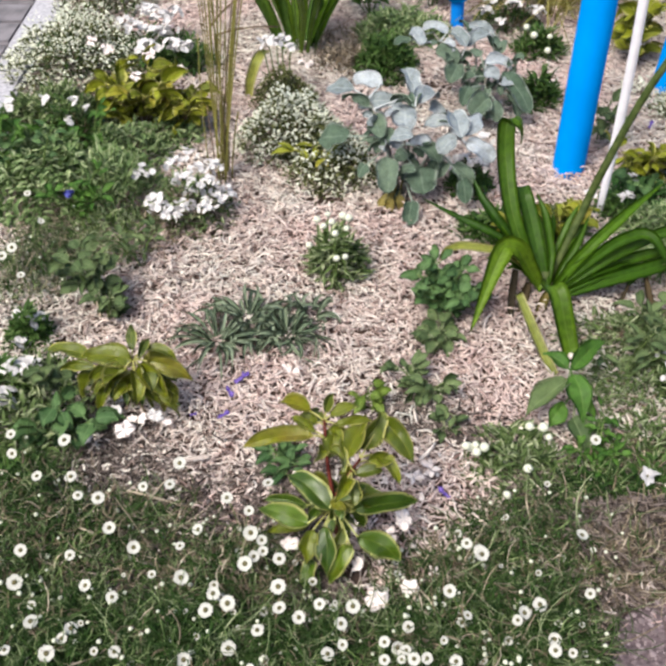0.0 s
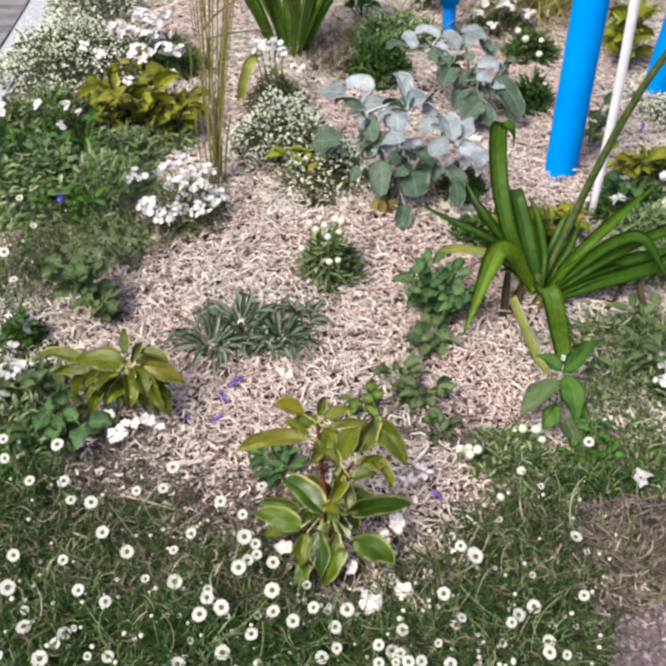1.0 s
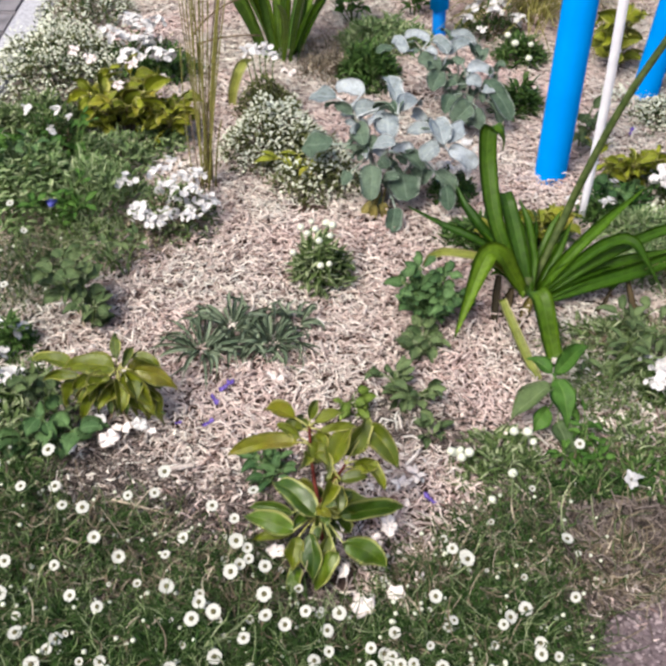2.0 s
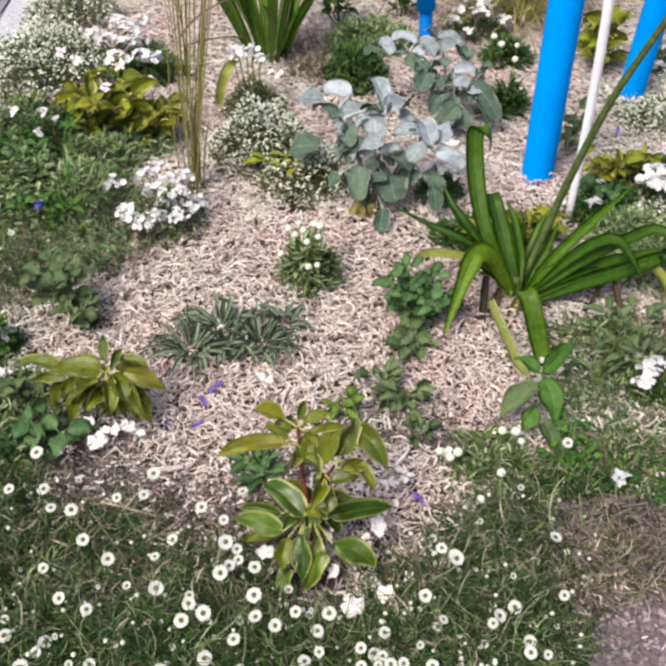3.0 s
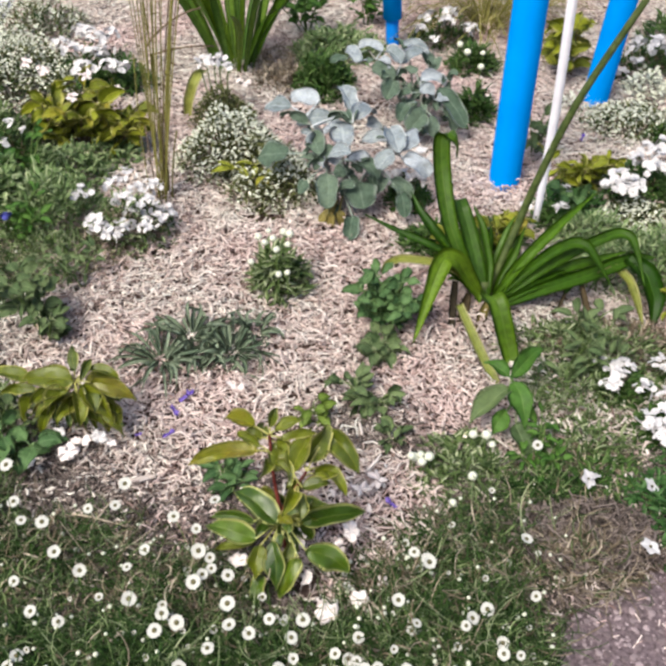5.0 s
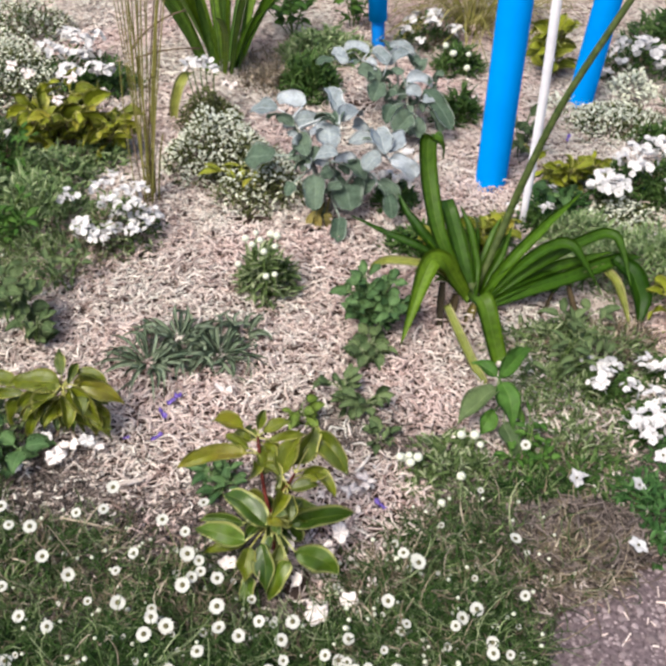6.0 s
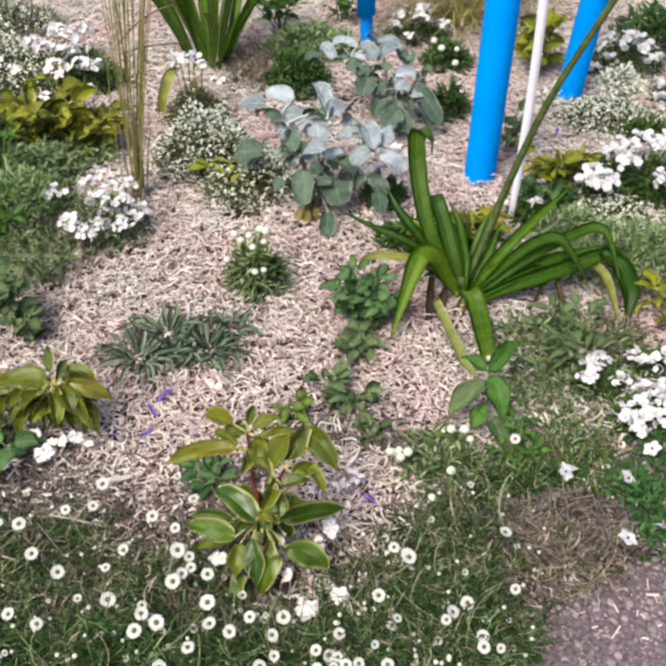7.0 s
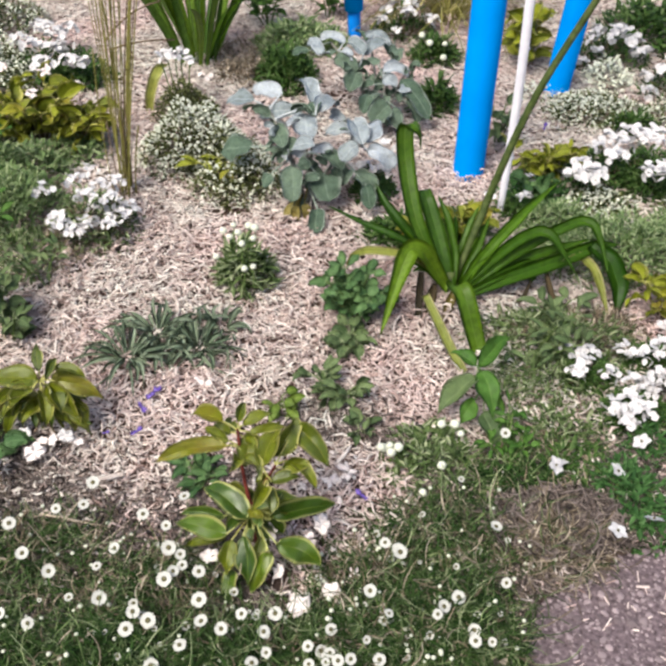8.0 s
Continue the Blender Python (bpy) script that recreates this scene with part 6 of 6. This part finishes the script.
# ---- trailing plant with large white flowers by the path ----
root, rng = mound("trailing_plant", 0.70, 0.985, 0.085, 0.11, 0.07, 850, (0.014, 0.028), (0.006, 0.012), "trail", 160, "trailing plant with large white five-petalled flowers beside the path", "flower", "", "ovate", stems="green_stem")
BIG = five_petals("flower", 0.0195, "petal_white", 5, 0.72, 0.12)
for p, q, z in ((0.635, 0.89, 0.06), (0.708, 0.909, 0.06), (0.569, 1.045, 0.06), (0.681, 1.021, 0.06), (0.752, 1.089, 0.06), (0.80, 0.99, 0.06), (0.578, 1.052, 0.055)):
    f = placed("flower", BIG, root, Matrix.LocRotScale((p - 0.70, q - 0.985, z), Euler((0.55 + rng.normal(0, 0.15), rng.normal(0, 0.15), rng.uniform(0, 6))), None))
    e = Geo()
    ball(e, (0, 0, 0.002), 0.003, 4, 7, 0.7)
    eye = new("eye", e.mesh("eye", MAT["daisy_disc"]))
    eye.parent = f

# ---- olive-leaved young hydrangeas further back ----
OLV = "young hydrangea with olive yellow-green leaves"
bushy("hydrangea", -0.565, 2.42, 0.15, 0.165, 104, 0.082, 0.040, "olive", 171, OLV, "shrub", "hydrangeas", stem="brown_stem", wave=0.15, fold=0.7, loose=0.9, bend=0.3)
bushy("hydrangea", -0.45, 2.375, 0.09, 0.125, 52, 0.070, 0.034, "olive", 172, OLV, "shrub", "hydrangeas", stem="brown_stem", wave=0.15, fold=0.7, loose=0.9, bend=0.3)
bushy("hydrangea", 0.56, 1.85, 0.085, 0.10, 54, 0.050, 0.024, "olive", 173, OLV, "shrub", "hydrangeas", stem="brown_stem", wave=0.15, fold=0.7, loose=0.9, bend=0.3)
bushy("hydrangea", 0.845, 2.13, 0.13, 0.11, 70, 0.058, 0.024, "olive", 174, OLV, "shrub", "hydrangeas", stem="brown_stem", wave=0.15, fold=0.7, loose=0.9, bend=0.3)
bushy("hydrangea", 1.0, 2.82, 0.07, 0.20, 30, 0.085, 0.045, "olive", 175, OLV, "shrub", "hydrangeas", stem="brown_stem", wave=0.15, fold=0.7, loose=0.9, bend=0.3)
bushy("hydrangea", 0.955, 1.50, 0.08, 0.12, 34, 0.055, 0.028, "olive", 176, OLV, "shrub", "hydrangeas", stem="brown_stem", wave=0.15, fold=0.7, loose=0.9, bend=0.3)
bushy("leafy_plant", 0.765, 2.30, 0.06, 0.14, 16, 0.05, 0.036, "weed", 177, "small plant with rounded dull green leaves behind the post", "plant", "leafy plants", stem="green_stem")
bushy("leafy_plant", 0.80, 2.02, 0.06, 0.10, 14, 0.05, 0.032, "mint", 178, "small plant with rounded dull green leaves", "plant", "leafy plants", stem="green_stem")
bushy("leafy_plant", -0.07, 2.14, 0.10, 0.09, 18, 0.06, 0.02, "olive", 179, "low plant with narrow olive leaves", "plant", "leafy plants", "lance", stem="green_stem")

# ---- compact plants with round white flower heads ----
globes(0.010, 1.712, 0.062, 0.06, 0.155, 340, ((0.005, 1.676, 0.145), (0.031, 1.702, 0.14), (-0.022, 1.705, 0.145), (0.008, 1.642, 0.1), (0.028, 1.648, 0.1), (-0.055, 1.679, 0.11), (-0.003, 1.714, 0.15), (0.037, 1.745, 0.14), (-0.037, 1.752, 0.13), (0.022, 1.754, 0.14), (-0.012, 1.745, 0.15)), 181, "compact dark green plant with round white flower heads", 0.0085, leaf="herb")
globes(0.69, 2.90, 0.08, 0.07, 0.10, 420, ((0.66, 2.86, 0.09), (0.71, 2.85, 0.09), (0.64, 2.9, 0.1), (0.70, 2.81, 0.06)), 182, "compact dark green plant with round white flower heads", 0.011)
globes(0.62, 2.55, 0.07, 0.06, 0.12, 420, (), 183, "compact dark green tuft of narrow leaves")
globes(0.35, 1.16, 0.08, 0.05, 0.045, 320, ((0.249, 1.117, 0.06), (0.267, 1.120, 0.06), (0.268, 1.106, 0.055), (0.283, 1.114, 0.06), (0.373, 1.157, 0.07), (0.399, 1.155, 0.07), (0.411, 1.147, 0.05), (0.359, 1.071, 0.05), (0.314, 1.018, 0.04), (0.257, 1.123, 0.05)), 184, "low green plant with round white flower heads", 0.0085, ln=(0.02, 0.035), leaf="herb")
globes(1.20, 2.36, 0.07, 0.05, 0.07, 260, (), 185, "low tuft of dark green leaves")

# ---- tufts, reeds, grass ----
lavender(-0.250, 1.445, 0.135, 46, 191)
lavender(-0.100, 1.465, 0.13, 52, 192)
lavender(-0.190, 1.52, 0.13, 46, 193)
lavender(-0.050, 1.535, 0.085, 22, 194)
lavender(-0.170, 1.465, 0.10, 22, 199)
reeds()
grass_tuft(0.80, 3.22, 201)
grass_tuft(0.96, 3.3, 202, 90, 0.36)

# ---- fallen petals, dead flowers, twigs ----
DEAD = "faded pinkish white wilted flower hanging under the leaves"
for k, (p, q, z, r) in enumerate(((-0.408, 1.232, 0.09, 0.011), (-0.399, 1.162, 0.055, 0.018), (-0.344, 1.194, 0.06, 0.014), (-0.371, 1.195, 0.05, 0.010), (-0.423, 1.208, 0.06, 0.012), (-0.322, 1.191, 0.045, 0.008), (-0.468, 1.144, 0.05, 0.010), (-0.391, 1.2, 0.045, 0.009))):
    faded_flower(p, q, z, r, "petal_pink" if k % 2 else "petal_white", DEAD, 300 + k)
FADED = "faded pinkish white fallen flower beside the hydrangea"
for k, (p, q, z, r) in enumerate(((0.030, 0.924, 0.08, 0.014), (0.120, 0.935, 0.08, 0.016), (0.125, 0.822, 0.05, 0.014), (0.071, 0.788, 0.065, 0.017), (0.041, 0.859, 0.06, 0.012), (-0.073, 0.907, 0.05, 0.014))):
    faded_flower(p, q, z, r, "petal_pink", FADED, 312 + k)
for k, (p, q, r, z) in enumerate(((0.089, 0.910, 0.019, 0.075), (0.098, 0.890, 0.016, 0.07), (0.180, 1.073, 0.020, 0.045), (0.147, 1.052, 0.020, 0.045), (0.160, 1.062, 0.014, 0.04), (0.095, 1.060, 0.010, 0.03), (0.167, 0.856, 0.010, 0.045), (0.060, 0.820, 0.010, 0.045))):
    fallen("fallen_flower", p, q, r, "petal_pink", "crumpled pale pink fallen flower on the mulch", "fallen flowers", 320 + k, z=z, petals=2 if k < 2 else 4)
for k, (p, q, r) in enumerate(((-0.089, 1.351, 0.021), (-0.090, 2.789, 0.030), (0.70, 2.66, 0.02), (-0.07, 1.36, 0.008))):
    fallen("fallen_petal", p, q, r, "petal_pink", "pinkish white fallen petal lying on the mulch", "fallen petals", 330 + k)
for k, (p, q, r) in enumerate(((-0.187, 1.329, 0.019), (-0.212, 1.291, 0.014), (-0.216, 1.225, 0.013), (-0.277, 1.227, 0.008), (0.201, 1.032, 0.014), (0.345, 1.125, 0.009), (1.02, 2.93, 0.02), (0.93, 2.38, 0.012))):
    fallen("fallen_petal", p, q, r, "purple", "purple fallen petal lying on the mulch", "fallen petals", 340 + k, z=0.028, petals=2)
for k in range(6):
    a, r = k * 2.4, 0.06 * math.sqrt((k % 4 + 1) / 4)
    cx, cy = ((0.155, 1.075) if k < 4 else (0.095, 0.94))
    fallen("fallen_petal", cx + 1.3 * r * math.cos(a), cy + r * math.sin(a), 0.010 + 0.004 * (k % 3), "petal_pink" if k % 3 else "petal_white", "pale pinkish white fallen petal on the mulch", "fallen petals", 400 + k, z=0.027, petals=1)
fallen("blue_flower", -0.645, 1.866, 0.024, "petal_blue", "small blue flower among feathery foliage", "", 350, z=0.13, petals=1, face=(0.3, -1, 0.2))
stick("wood_sliver", (-0.30, 1.10, 0.027), (-0.235, 1.12, 0.027), 0.007, "chip_piece", "flat pale wood sliver lying on the mulch", True)
stick("straw", (-0.52, 1.53, 0.02), (-0.545, 1.60, 0.06), 0.003, "straw", "pale dry straw stalk")
stick("straw", (-0.37, 1.02, 0.05), (-0.27, 0.99, 0.045), 0.0022, "straw", "pale dry straw stalk")
stick("straw", (-0.335, 0.99, 0.045), (-0.30, 1.05, 0.05), 0.0018, "straw", "pale dry straw stalk")
build_mulch()
